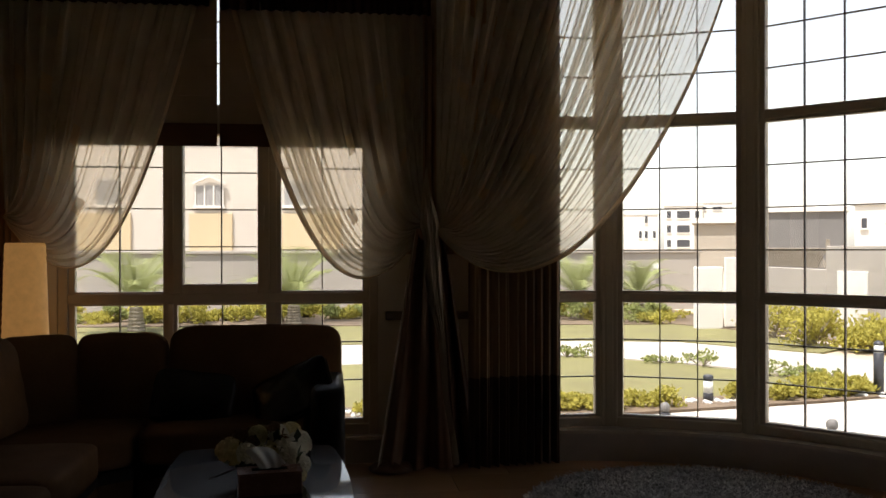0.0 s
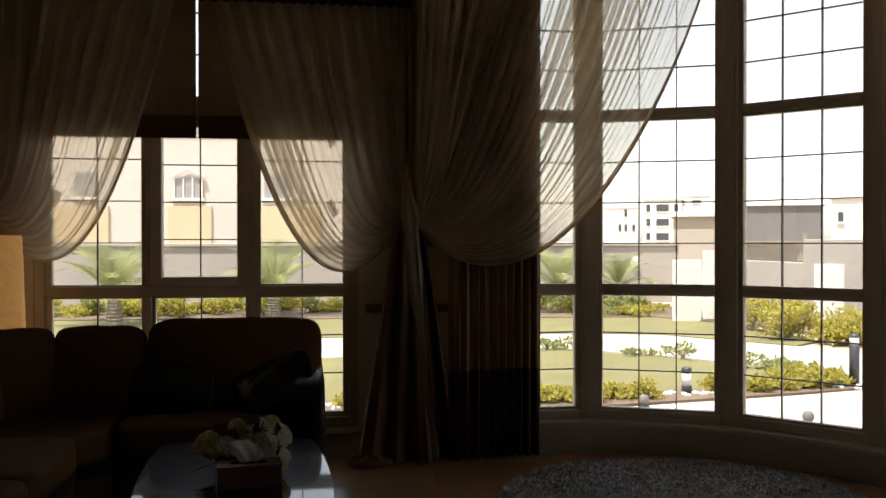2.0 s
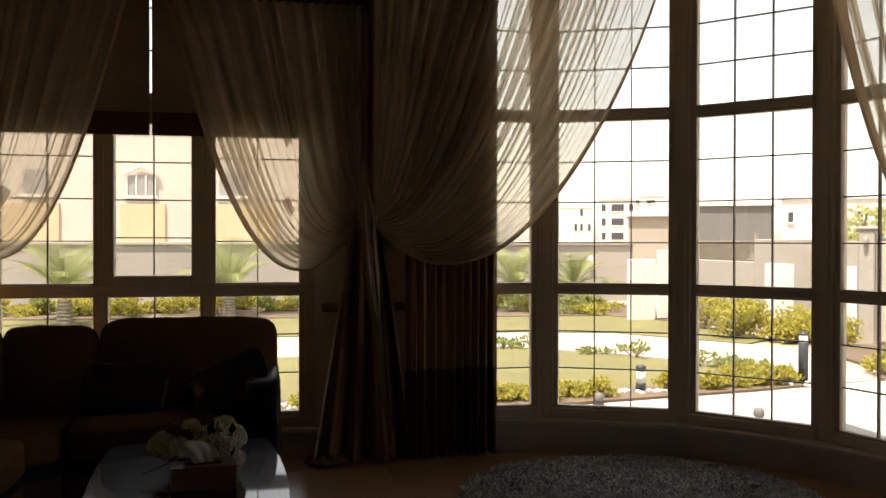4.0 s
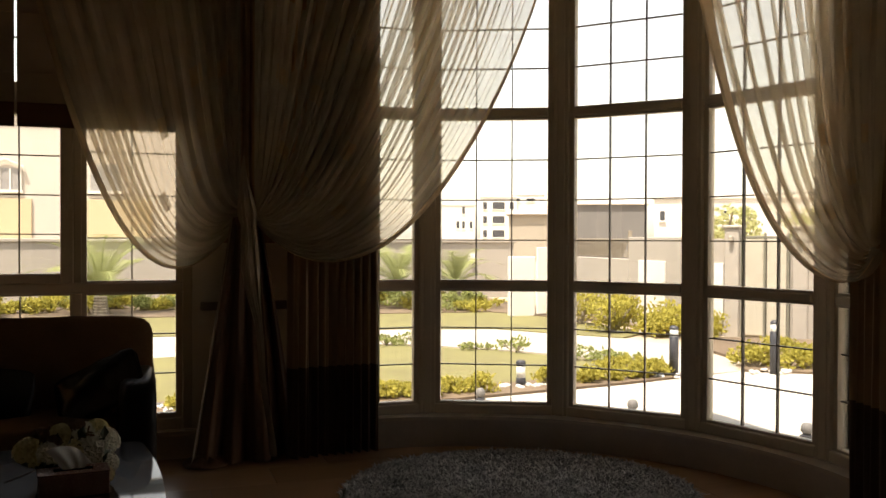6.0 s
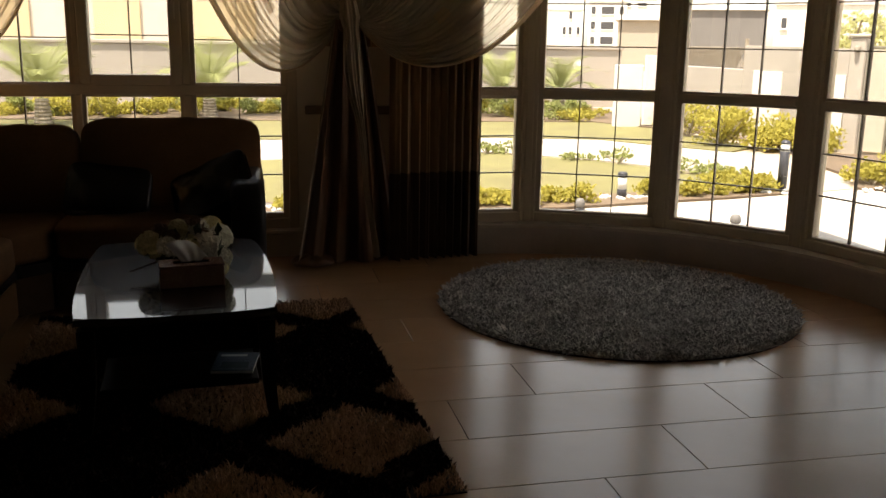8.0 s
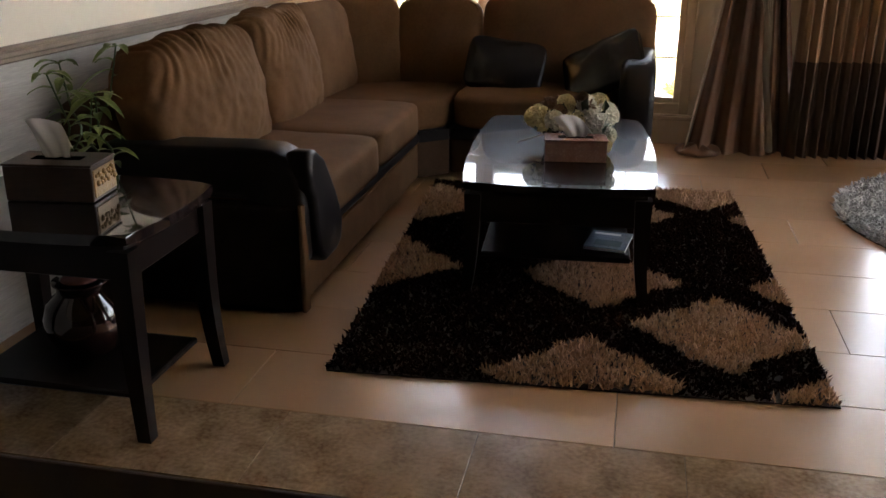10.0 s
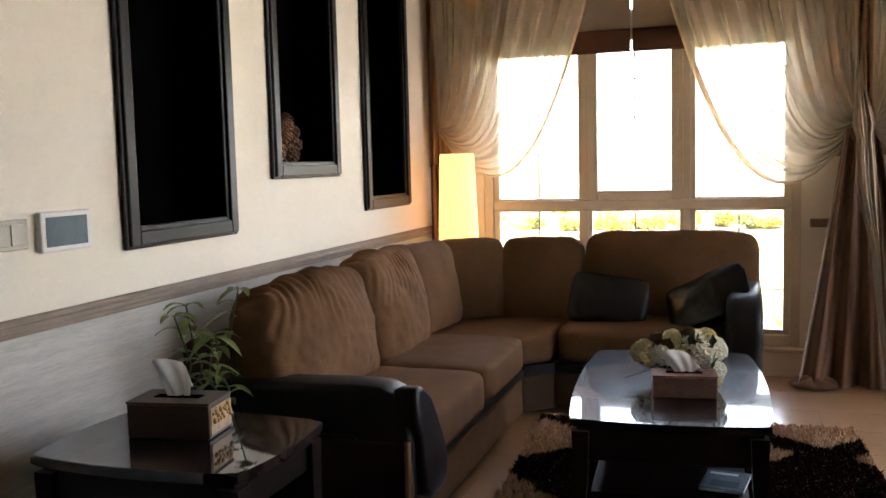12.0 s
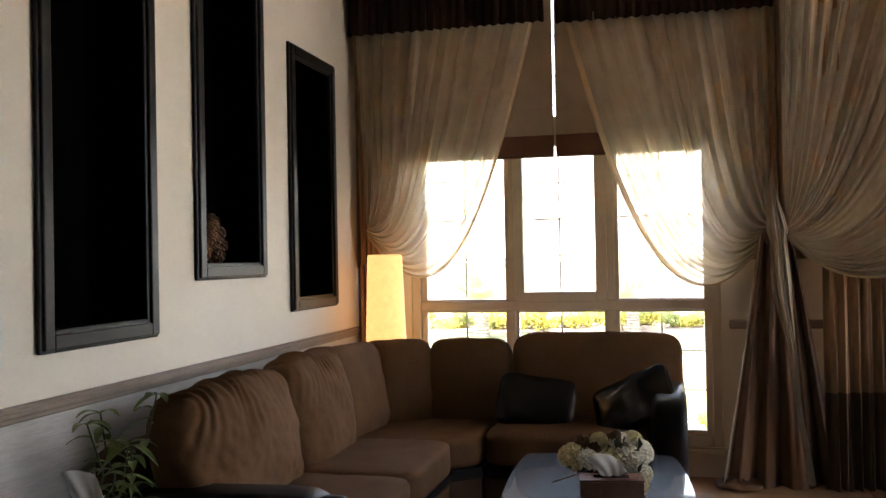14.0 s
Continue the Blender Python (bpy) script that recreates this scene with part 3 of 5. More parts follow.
# near terrace
structure("pavement", prism([(-12, 6.70), (1.0, 6.70)] + [bay(-12 + i * 4.2, 2.44) for i in range(36)] + [(4, 2), (16, 2), (16, 7.6), (9.2, 9.3), (8.0, 9.45), (7.3, 9.9), (6.4, 9.66), (5.4, 9.40), (4.3, 9.20), (3.2, 9.0), (-12, 8.9)], GZ - 0.3, GZ), M_PAVE, "bright pale paved terrace outside the windows", "pavement")
NEAR = [(-12, 13.4), (0.35, 13.45), (2.4, 14.0), (3.97, 14.1), (5.18, 13.0), (5.65, 12.37), (6.16, 11.57), (6.45, 10.6), (6.35, 9.72)]
FAR = [(-12, 16.1), (0.43, 16.2), (4.58, 16.3), (6.3, 15.82), (6.92, 14.92), (7.83, 13.72), (8.2, 12.2), (7.9, 10.8), (7.3, 9.92)]
structure("path", prism(NEAR + FAR[::-1], GZ - 0.3, GZ + 0.004), M_PATH, "bright curved garden path", "path")
structure("lawn_near", prism([(-12, 9.75), (3.2, 9.75), (4.3, 9.9), (5.4, 10.0), (6.2, 10.2)] + [(x - 0.12, y - 0.14) for x, y in NEAR[::-1][2:]], GZ - 0.3, GZ + 0.012), M_LAWN, "dry yellow-green lawn before the path", "lawn")
structure("lawn_far", prism([(x + 0.02, y + 0.1) for x, y in FAR[:6]] + [(8.6, 14.4), (8.6, 17.2), (7.6, 19.6), (-12, 21.5)], GZ - 0.3, GZ + 0.012), M_LAWN, "dry yellow-green lawn behind the path", "lawn")
structure("flower_bed", prism([(-14, 21.3), (7.6, 19.4), (8.9, 17.0), (9.3, 13.0), (9.3, 24.5), (-14, 24.5)], GZ - 0.3, GZ + 0.03), M_SOIL, "brown planting bed along the garden wall", "flower bed")
structure("flower_bed_front", prism([(-12, 8.93), (3.2, 9.03), (4.3, 9.23), (5.4, 9.43), (6.2, 9.62), (6.2, 10.18), (5.4, 9.98), (4.3, 9.88), (3.2, 9.73), (-12, 9.73)], GZ - 0.3, GZ + 0.025), M_SOIL, "narrow planting bed beside the terrace", "flower bed")
structure("flower_bed_gate", prism([(7.4, 9.95), (8.05, 9.5), (9.3, 9.4), (16, 7.7), (16, 9.0), (9.3, 13.5), (8.3, 12.2), (8.0, 10.8)], GZ - 0.3, GZ + 0.02), M_SOIL, "planting bed before the garden gate", "flower bed")


def wall_run(ob, p, q, z0, z1, th, material, name="wall", cap=None, pan=0):
    """A straight wall from p to q in plan."""
    d = Vector((q[0] - p[0], q[1] - p[1]))
    m = pose(p[0], p[1], 0, 0, 0, math.degrees(math.atan2(d.y, d.x)))
    w = part(name, box(0, d.length, -th / 2, th / 2, z0, z1, 0.01, m=m), material, ob)
    if cap:
        part("coping", box(-0.05, d.length + 0.05, -th / 2 - 0.05, th / 2 + 0.05, z1, z1 + 0.09, 0.015, m=m), cap, ob)
    return m, d.length


gw = thing("garden_wall", "grey rendered garden wall with pale coping", "wall")
wall_run(gw, (-45, 24.75), (10.4, 24.75), GZ - 0.3, 1.36, 0.22, M_PWALL, cap=M_PWALL)
wall_run(gw, (9.6, 19.35), (9.6, 16.5), GZ - 0.3, 1.08, 0.22, M_PWALL)
side = thing("gate_wall", "beige garden wall with piers and white inset panels", "wall")
wall_run(side, (9.6, 16.49), (9.6, 14.2), GZ - 0.3, 1.53, 0.22, M_PWALL)
part("inset_panel", box(9.455, 9.488, 15.1, 16.05, 0.0, 1.07, 0.005), M_WHITE, side, "white inset panel")
m, L = wall_run(side, (9.6, 14.2), (16.6, 5.2), GZ - 0.3, 1.50, 0.22, M_PWALL)
for s in (0.64, 1.78, 3.4, 5.1, 6.8, 8.5):
    part("pier", box(s - 0.13, s + 0.13, -0.17, 0.17, GZ - 0.3, 1.68, 0.02, m=m), M_PWALL, side)
    part("pier_cap", box(s - 0.16, s + 0.16, -0.20, 0.20, 1.68, 1.74, 0.02, m=m), M_PWALL, side)
    part("wall_light", box(s - 0.04, s + 0.04, -0.25, -0.171, 1.44, 1.55, 0.02, m=m), M_GREYB, side, "small beige wall light")
for s, w in ((0.17, 0.32), (2.3, 0.6), (4.0, 0.6)):
    part("inset_panel", box(s, s + w, -0.143, -0.112, 0.0, 1.07, 0.005, m=m), M_WHITE, side, "white inset panel")
gate = thing("garden_gate", "pale panelled garden gate with dark posts", "gate")
for s in (1.02, 1.40):
    part("gate_panel", box(s - 0.165, s + 0.165, -0.16, -0.125, GZ + 0.03, 1.50, 0.01, m=m), M_GATE, gate)
for s in (0.82, 1.21, 1.60):
    part("post", box(s - 0.014, s + 0.014, -0.19, -0.12, GZ - 0.1, 1.60, 0.004, m=m), M_GPOST, gate)
part("top_bar", box(0.82, 1.60, -0.165, -0.125, 1.505, 1.55, 0.006, m=m), M_GPOST, gate)
# white block by the wall
wb = thing("utility_wall", "low white rendered block in the garden", "wall")
part("wall", box(7.68, 8.24, 18.3, 18.55, GZ - 0.2, 1.10, 0.02), M_WHITE, wb)
part("white_panel", box(8.25, 8.64, 18.22, 18.29, GZ + 0.05, 1.3, 0.01), M_WHITE, wb, "white upright panel")
# lattice
lat = thing("lattice_screen", "brown diagonal lattice screen on the garden wall", "trellis")
bm = bmesh.new()
for i in range(28):
    for s in (-1, 1):
        y = 16.75 + i * 0.09
        box(-0.006, 0.006, -0.012, 0.012, -0.27, 0.27, bm=bm, m=pose(9.56 - 0.012 * (s > 0), y, 1.30, s * 45, 0, 0))
part("slats", bm, M_TRUNK, lat)["kind"] = "stuff"
part("post", box(9.53, 9.59, 16.52, 16.58, 1.10, 1.66, 0.005), M_TRUNK, lat)


def house(name, label, cat_, x0, x1, y0, y1, z1, material, wins, parapet=0.25, wmat=None, pmat=None, roof=None):
    """A flat-roofed block; those well off to the side are turned to face the garden."""
    ob = thing(name, label, cat_)
    cx = (x0 + x1) / 2
    az = math.atan2(cx, y0) if cx > 15 else 0.0
    k, d = math.cos(az), y1 - y0
    m = pose(cx, y0, 0, 0, 0, -math.degrees(az))
    h = (x1 - x0) / 2 * k
    part("wall", box(-h, h, 0, d, GZ - 0.3, z1, 0.02, m=m), material, ob)
    part("parapet", box(-h - 0.15, h + 0.15, -0.15, d + 0.15, z1, z1 + parapet, 0.03, m=m), pmat or material, ob)
    for wx, cz, w, hh in wins:
        u = (wx - cx) * k
        wd = part("window", box(u - w / 2, u + w / 2, -0.06, 0.02, cz - hh / 2, cz + hh / 2, 0.01, m=m), wmat or M_PANE, ob)
        part("sill", box(u - w / 2 - 0.1, u + w / 2 + 0.1, -0.16, 0.0, cz - hh / 2 - 0.12, cz - hh / 2, 0.01, m=m), M_WHITE, wd)
    if roof:
        rb = prism([(-h - 0.25, -0.3), (h + 0.25, -0.3), (h + 0.25, d + 0.3), (-h - 0.25, d + 0.3)], z1 + parapet + 0.004, z1 + parapet + roof)
        for v in rb.verts:
            v.co.z += (v.co.x + h) * (0.12 if v.co.z > z1 + parapet + 0.1 else 0.0)
        bmesh.ops.transform(rb, matrix=m, verts=rb.verts)
        part("roof", rb, M_WHITE, ob, "pale sloping roof edge")
    return ob


house("apartment_building", "low white apartment block far beyond the wall", "building", 53.2, 59.6, 160, 170, 7.5, M_WHITE, [(x, z, 0.5, 1.3) for x, z in ((56.3, 3.9), (57.4, 6.6), (57.4, 3.9), (58.9, 3.9))])
house("apartment_building", "white three-storey apartment block far beyond the wall", "building", 60.0, 67.2, 158, 170, 9.0, M_WHITE, [(x, z, w, 1.3) for x, w in ((60.9, 0.7), (63.6, 2.2), (66.2, 0.7)) for z in (2.3, 4.9, 7.5)])
house("apartment_building", "pale apartment block with roof rooms far beyond the wall", "building", 68.0, 76.5, 166, 176, 10.0, M_WHITE, [(x, z, 1.6, 0.6) for x in (70.4, 73.6) for z in (9.0,)])
house("warehouse", "grey rendered shed with a pale sloping roof edge", "building", 24.9, 29.6, 60, 72, 3.1, M_GREYB, [], 0.1, roof=0.25)
house("outbuilding", "dark grey clad outbuilding with a white roof band", "building", 22.6, 27.0, 45, 52, 3.36, M_DARKB, [], 0.28, None, M_WHITE)
house("villa", "white villa with an arched upper window", "building", 36.2, 52, 60, 75, 4.6, M_WHITE, [(37.0, 3.3, 0.36, 0.75), (43, 3.3, 0.36, 0.75)], 0.35)
house("villa", "white villa behind the gate trees", "building", 44, 66, 70, 80, 5.3, M_WHITE, [(49, 2.6, 1.2, 1.4), (54, 2.6, 1.2, 1.4)], 0.3)
vl = house("villa", "beige villa with white bands beyond the garden wall", "building", -16, 9, 42, 54, 6.6, M_CREAMV, [(-5.22, 3.88, 1.2, 0.9), (-9.6, 4.0, 0.9, 1.1), (-1.3, 4.0, 1.2, 1.1)], 0.4, mat("shaded_villa_pane", (0.30, 0.29, 0.275), (0.25, 0.24, 0.23), 3, 0.3))
for x0, x1 in ((-6.1, -4.2), (-2.2, 0.6), (-12, -8.6)):
    part("beige_panel", box(x0, x1, 41.9, 42.02, 0.4, 3.1, 0.02), M_BEIGE, vl, "beige wall panel")
for u in (-5.82, -5.42, -5.02, -4.62):
    part("window_bar", box(u - 0.035, u + 0.035, 41.90, 41.935, 3.43, 4.33, 0.005), M_WHITE, vl)
for a, b in ((-5.95, -5.22), (-4.49, -5.22)):
    L_ = math.hypot(b - a, 0.34)
    part("pediment", box(0, L_, -0.06, 0.06, -0.045, 0.045, 0.01, m=pose(a, 41.88, 4.40) @ Matrix(((abs(b - a) / L_ * (1 if b > a else -1), 0, -0.34 / L_, 0), (0, 1, 0, 0), (0.34 / L_, 0, abs(b - a) / L_ * (1 if b > a else -1), 0), (0, 0, 0, 1)))), M_WHITE, vl, "white pediment over the window")
wlamp = thing("wall_lamp", "small white lamp on the grey garden wall", "lamp", at=(9.08, 24.64, 0.95))
part("backplate", box(-0.10, 0.10, -0.03, 0.0, -0.14, 0.14, 0.01), M_WHITE, wlamp)
part("hood", box(-0.08, 0.08, -0.13, -0.031, -0.05, 0.10, 0.03, 2), M_LENS, wlamp, "pale frosted hood")


def bollard(x, y, h, label, l0=0.36, l1=0.80):
    ob = thing("bollard_light", label, "bollard", "garden bollards", at=(x, y, GZ))
    part("post", lathe([(0.056, 0), (0.056, h * l0 - 0.004), (0.051, h * l0)], 20), M_BOLL, ob, "", True)
    part("lens", lathe([(0.051, h * l0), (0.051, h * l1)], 20), M_LENS, ob, "white frosted lens", True)
    part("cap", lathe([(0.056, h * l1), (0.056, h * 0.95), (0.04, h * 0.985), (0.013, h)], 20), M_BOLL, ob, "", True)
    return ob


bollard(4.15, 9.61, 0.31, "short dark bollard light with a white lens")
bollard(6.28, 9.80, 0.63, "dark bollard light beside the path", 0.79, 0.93)
bollard(7.61, 9.60, 0.68, "dark bollard light beside the gate bed", 0.79, 0.93)
bollard(0.12, 9.40, 0.32, "short dark bollard light with a white lens")


def spot(x, y, s):
    ob = thing("ground_spotlight", "small grey ground spotlight on the paving", "spotlight", "ground spotlights", at=(x, y, GZ))
    part("base", lathe([(0.09 * s, 0), (0.09 * s, 0.02), (0.05 * s, 0.03)], 16), M_BOLL, ob)
    part("head", lathe([(0.05 * s, 0.03), (0.085 * s, 0.06), (0.08 * s, 0.10), (0.05 * s, 0.125), (0.01, 0.13)], 16), M_DARKB, ob, "", True)


spot(3.41, 8.96, 0.6)
spot(4.59, 7.88, 0.65)
spot(5.44, 6.43, 0.65)


def pebbles(name, cx, cy, n, spread, seed):
    rnd = random.Random(seed)
    bm_ = bmesh.new()
    for _ in range(n):
        r = rnd.uniform(0.015, 0.042)
        a, d = rnd.uniform(0, 6.28), spread * math.sqrt(rnd.random())
        bmesh.ops.create_icosphere(bm_, subdivisions=1, radius=r, matrix=pose(cx + d * math.cos(a), cy + 0.6 * d * math.sin(a), GZ + 0.03, 0, 0, rnd.uniform(0, 360)) @ Matrix.Diagonal((1.2, 0.9, 0.7, 1)))
    tagged(link(name, bm_, M_STONE, None), "white pebbles scattered round a bollard", "pebbles", "", "stuff")


pebbles("pebbles", 4.15, 9.58, 22, 0.3, 1)
pebbles("pebbles", 6.2, 9.72, 22, 0.3, 2)
pebbles("pebbles", 7.55, 9.62, 22, 0.3, 3)
pebbles("pebbles", 0.15, 9.35, 30, 0.35, 4)


def leaf_mesh(name, centres, n_each, size, seed, up=0.5):
    """Many small folded leaves scattered in uneven clumps: centres are (x, y, z, rx, rz)."""
    rng = np.random.default_rng(seed)
    v, f = [], []
    for cx, cy, cz, rx, rz in centres:
        n = n_each
        d = rng.normal(size=(n, 3))
        d /= np.linalg.norm(d, axis=1)[:, None]
        r = rng.random(n)[:, None] ** 0.45
        p = np.array((cx, cy, cz)) + d * r * np.array((rx, rx, rz))
        ax = rng.normal(size=(n, 3)) + np.array((0, 0, up))
        ax /= np.linalg.norm(ax, axis=1)[:, None]
        sd = np.cross(ax, rng.normal(size=(n, 3)))
        sd /= np.linalg.norm(sd, axis=1)[:, None]
        L_ = size * rng.uniform(0.6, 1.4, n)[:, None]
        up_ = np.cross(ax, sd)
        q = np.stack([p, p + ax * L_ * 0.5 + sd * L_ * 0.28 + up_ * L_ * 0.1, p + ax * L_, p + ax * L_ * 0.5 - sd * L_ * 0.28 + up_ * L_ * 0.1], 1).reshape(-1, 3)
        b = len(v)
        v.extend(map(tuple, q))
        for i in range(n):
            f.append((b + 4 * i, b + 4 * i + 1, b + 4 * i + 2))
            f.append((b + 4 * i, b + 4 * i + 2, b + 4 * i + 3))
    me = bpy.data.meshes.new(name)
    me.from_pydata(v, [], f)
    return me


rnd = random.Random(5)


def shrub(x, y, w, h, material, label, n=5, leaves=90, size=0.07, group="garden shrubs"):
    ob = thing("shrub", label, "shrub", group, at=(x, y, GZ))
    st = bmesh.new()
    cs = []
    for i in range(n):
        a, d = rnd.uniform(0, 6.28), rnd.uniform(0.1, 0.85) * w / 2
        cx, cy, cz = d * math.cos(a), d * math.sin(a), h * rnd.uniform(0.22, 0.80)
        cs.append((cx, cy, cz, w * rnd.uniform(0.16, 0.28), h * rnd.uniform(0.15, 0.3)))
        box(-0.008, 0.008, -0.008, 0.008, 0, math.hypot(cz, d), bm=st, m=look((0, 0, 0), (cx, cy, cz)) @ pose(0, 0, 0, 180))
    part("stems", st, M_TRUNK, ob)
    link_mesh("foliage", leaf_mesh("foliage", cs, leaves, size, rnd.randrange(10 ** 6)), material, ob)
    return ob


low = "low yellow-green hedge plant beside the lawn"
for i in range(58):
    x = -4.4 + i * 0.185
    yb = 9.36 + max(0.0, (x - 3) * 0.14)
    if abs(x - 4.08) < 0.34 or abs(x - 0.12) < 0.2:
        continue
    shrub(x, yb + rnd.uniform(-0.08, 0.08), 0.46 if x < 4.4 else 0.34, rnd.uniform(0.15, 0.24), M_LEAF_Y, low, 8, 40, 0.055, "low hedge plants")
for x, y in ((1.6, 13.6), (2.6, 13.7), (3.7, 13.85), (4.1, 13.6), (4.9, 12.95), (5.3, 12.5), (5.9, 11.75), (6.1, 11.1), (6.2, 10.7), (5.8, 11.4), (0.7, 13.3)):
    shrub(x, y, 0.6, rnd.uniform(0.12, 0.22), M_LEAF_G, "small green shrub at the edge of the path", 6, 30, 0.06, "path shrubs")
for x, y in ((6.05, 10.3), (6.15, 9.95), (5.95, 10.75)):
    shrub(x, y, 0.45, rnd.uniform(0.14, 0.24), M_LEAF_Y, "low yellow-green shrub by the path corner", 7, 40, 0.05, "path shrubs")
for x, y in ((7.75, 10.1), (8.1, 9.95), (8.5, 9.9), (8.0, 10.5), (8.9, 9.8), (9.4, 9.7), (8.6, 10.6), (9.3, 10.4)):
    shrub(x, y, 0.7, rnd.uniform(0.22, 0.42), M_LEAF_Y, "yellow-green shrub in the gate bed", 8, 45, 0.075, "gate bed shrubs")
for i in range(62):
    x = -9 + i * 0.277
    shrub(x, 22.6 + rnd.uniform(-1.6, 0.8) - max(0, x - 5) * 0.8, rnd.uniform(0.6, 1.1), rnd.uniform(0.25, 0.65), M_LEAF_Y if i % 3 else M_LEAF_G, "shrub before the garden wall", 9, 60, 0.085, "wall bed shrubs")
for x, y, w, h in ((8.1, 14.6, 1.0, 0.85), (8.5, 15.2, 1.2, 0.95), (9.0, 14.3, 1.2, 0.75), (8.85, 13.9, 0.9, 0.6), (8.3, 16.2, 1.3, 0.95), (9.3, 13.6, 0.9, 0.55), (9.0, 13.2, 0.8, 0.45), (8.6, 14.0, 0.8, 0.5)):
    shrub(x, y, w * 0.9, h * 0.8, M_LEAF_Y, "tall yellow-green shrub by the lattice", 20, 46, 0.075, "tall shrubs")


def palm(x, y, h, spread, n, seed, label):
    ob = thing("palm_tree", label, "palm", "garden palms", at=(x, y, GZ))
    r_ = random.Random(seed)
    prof = []
    for i in range(15):
        t_ = i / 14
        prof.append((0.17 - 0.05 * t_ + (0.018 if i % 2 else 0), h * t_))
    part("trunk", lathe(prof, 14), M_TRUNK, ob)
    for k in range(n):
        a = k * 2.4 + r_.uniform(-0.2, 0.2)
        el = r_.uniform(0.55, 1.45)
        L_ = spread * r_.uniform(0.8, 1.1)
        v, f = [], []
        pos = Vector((0, 0, h))
        e = el
        ns = 30
        dirh = Vector((math.cos(a), math.sin(a), 0))
        sd = Vector((-math.sin(a), math.cos(a), 0))
        for s in range(ns):
            d = dirh * math.cos(e) + Vector((0, 0, math.sin(e)))
            nxt = pos + d * L_ / ns
            b = len(v)
            w = 0.012
            v += [pos - sd * w, pos + sd * w, nxt + sd * w, nxt - sd * w]
            f.append((b, b + 1, b + 2, b + 3))
            if s > 2:
                ll = 0.42 * spread / 1.8 * math.sin(math.pi * (s + 2) / (ns + 4)) + 0.05
                for sg in (-1, 1):
                    tip = pos + sd * sg * ll * 0.68 + d * ll * 0.72
                    b = len(v)
                    v += [pos, pos + d * 0.036, tip]
                    f.append((b, b + 1, b + 2))
            pos = nxt
            e -= (1.5 / ns) * (0.6 + 0.8 * s / ns)
        me = bpy.data.meshes.new("frond")
        me.from_pydata([tuple(p) for p in v], [], f)
        link_mesh("frond", me, M_LEAF_P, ob)


palm(-3.9, 19.5, 0.5, 1.9, 26, 1, "young date palm with a short trunk on the lawn")
palm(-0.75, 21.0, 0.42, 2.0, 24, 2, "young date palm with a short trunk")
palm(6.0, 21.4, 0.45, 1.7, 20, 3, "young date palm before the garden wall")
palm(7.6, 21.8, 0.5, 1.6, 18, 4, "young date palm before the garden wall")


def tree(x, y, h, w, seed, label):
    ob = thing("tree", label, "tree", "gate trees", at=(x, y, GZ))
    r_ = random.Random(seed)
    bm_ = lathe([(0.13, 0), (0.1, h * 0.3), (0.06, h * 0.6), (0.03, h * 0.8)], 10)
    cs = []
    for i in range(26):
        a, d = r_.uniform(0, 6.28), w / 2 * math.sqrt(r_.random())
        cx, cy, cz = d * math.cos(a), d * math.sin(a), h * (0.62 + 0.36 * r_.random() * (1 - (d / w) ** 2))
        cs.append((cx, cy, cz, r_.uniform(0.2, 0.42), r_.uniform(0.12, 0.25)))
        if i < 12:
            s = Vector((0, 0, h * 0.45))
            box(-0.02, 0.02, -0.02, 0.02, 0, (Vector((cx, cy, cz)) - s).length, bm=bm_, m=look(s, (cx, cy, cz)) @ pose(0, 0, 0, 180))
    part("trunk", bm_, M_TRUNK, ob)
    link_mesh("crown", leaf_mesh("crown", cs, 48, 0.13, seed), M_LEAF_T, ob)


tree(14.9, 20.9, 2.6, 2.2, 1, "small leafy tree behind the gate wall")
tree(17.6, 19.8, 2.5, 2.0, 2, "small leafy tree behind the gate wall")
tree(18.4, 21.4, 2.7, 2.2, 3, "small leafy tree behind the gate wall")
# ---- sofa ----
M_FAB = mat("brown_microfibre", (0.15, 0.078, 0.036), (0.112, 0.057, 0.026), 7, 0.9, 0.25, 220, fine=0.4, spec=0.08)
# shaded copy of the sofa fabric, for parts turned from the windows
M_FAB_SHADE = mat("brown_microfibre_in_shade", (0.075, 0.042, 0.024), (0.052, 0.029, 0.016), 8, 0.9, 0.25, 220, spec=0.08)
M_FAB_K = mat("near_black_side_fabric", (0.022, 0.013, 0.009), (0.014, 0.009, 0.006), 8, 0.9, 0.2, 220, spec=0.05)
M_PILL = mat("glossy_dark_leather", (0.009, 0.007, 0.007), (0.006, 0.005, 0.005), 6, 0.25, spec=0.32, rvar=0.02)
M_LEATH = mat("black_brown_leather", (0.014, 0.010, 0.009), (0.012, 0.009, 0.008), 5, 0.40, spec=0.12, rvar=0.01, fine=0.1)
M_DARKW = mat("dark_mahogany", (0.012, 0.006, 0.004), (0.007, 0.004, 0.003), 6, 0.30, coat=0.0, stretch=(1, 5, 1), spec=0.15, rvar=0.02, fine=0.15)
M_GLOSS = mat("polished_black_mahogany_top", (0.020, 0.011, 0.009), (0.011, 0.007, 0.006), 9, 0.30, 0.0, 60, coat=1.0, rvar=0.05, stretch=(5, 1, 1), spec=0.03)
M_GLOSS.node_tree.nodes["Principled BSDF"].inputs["Coat IOR"].default_value = 1.6


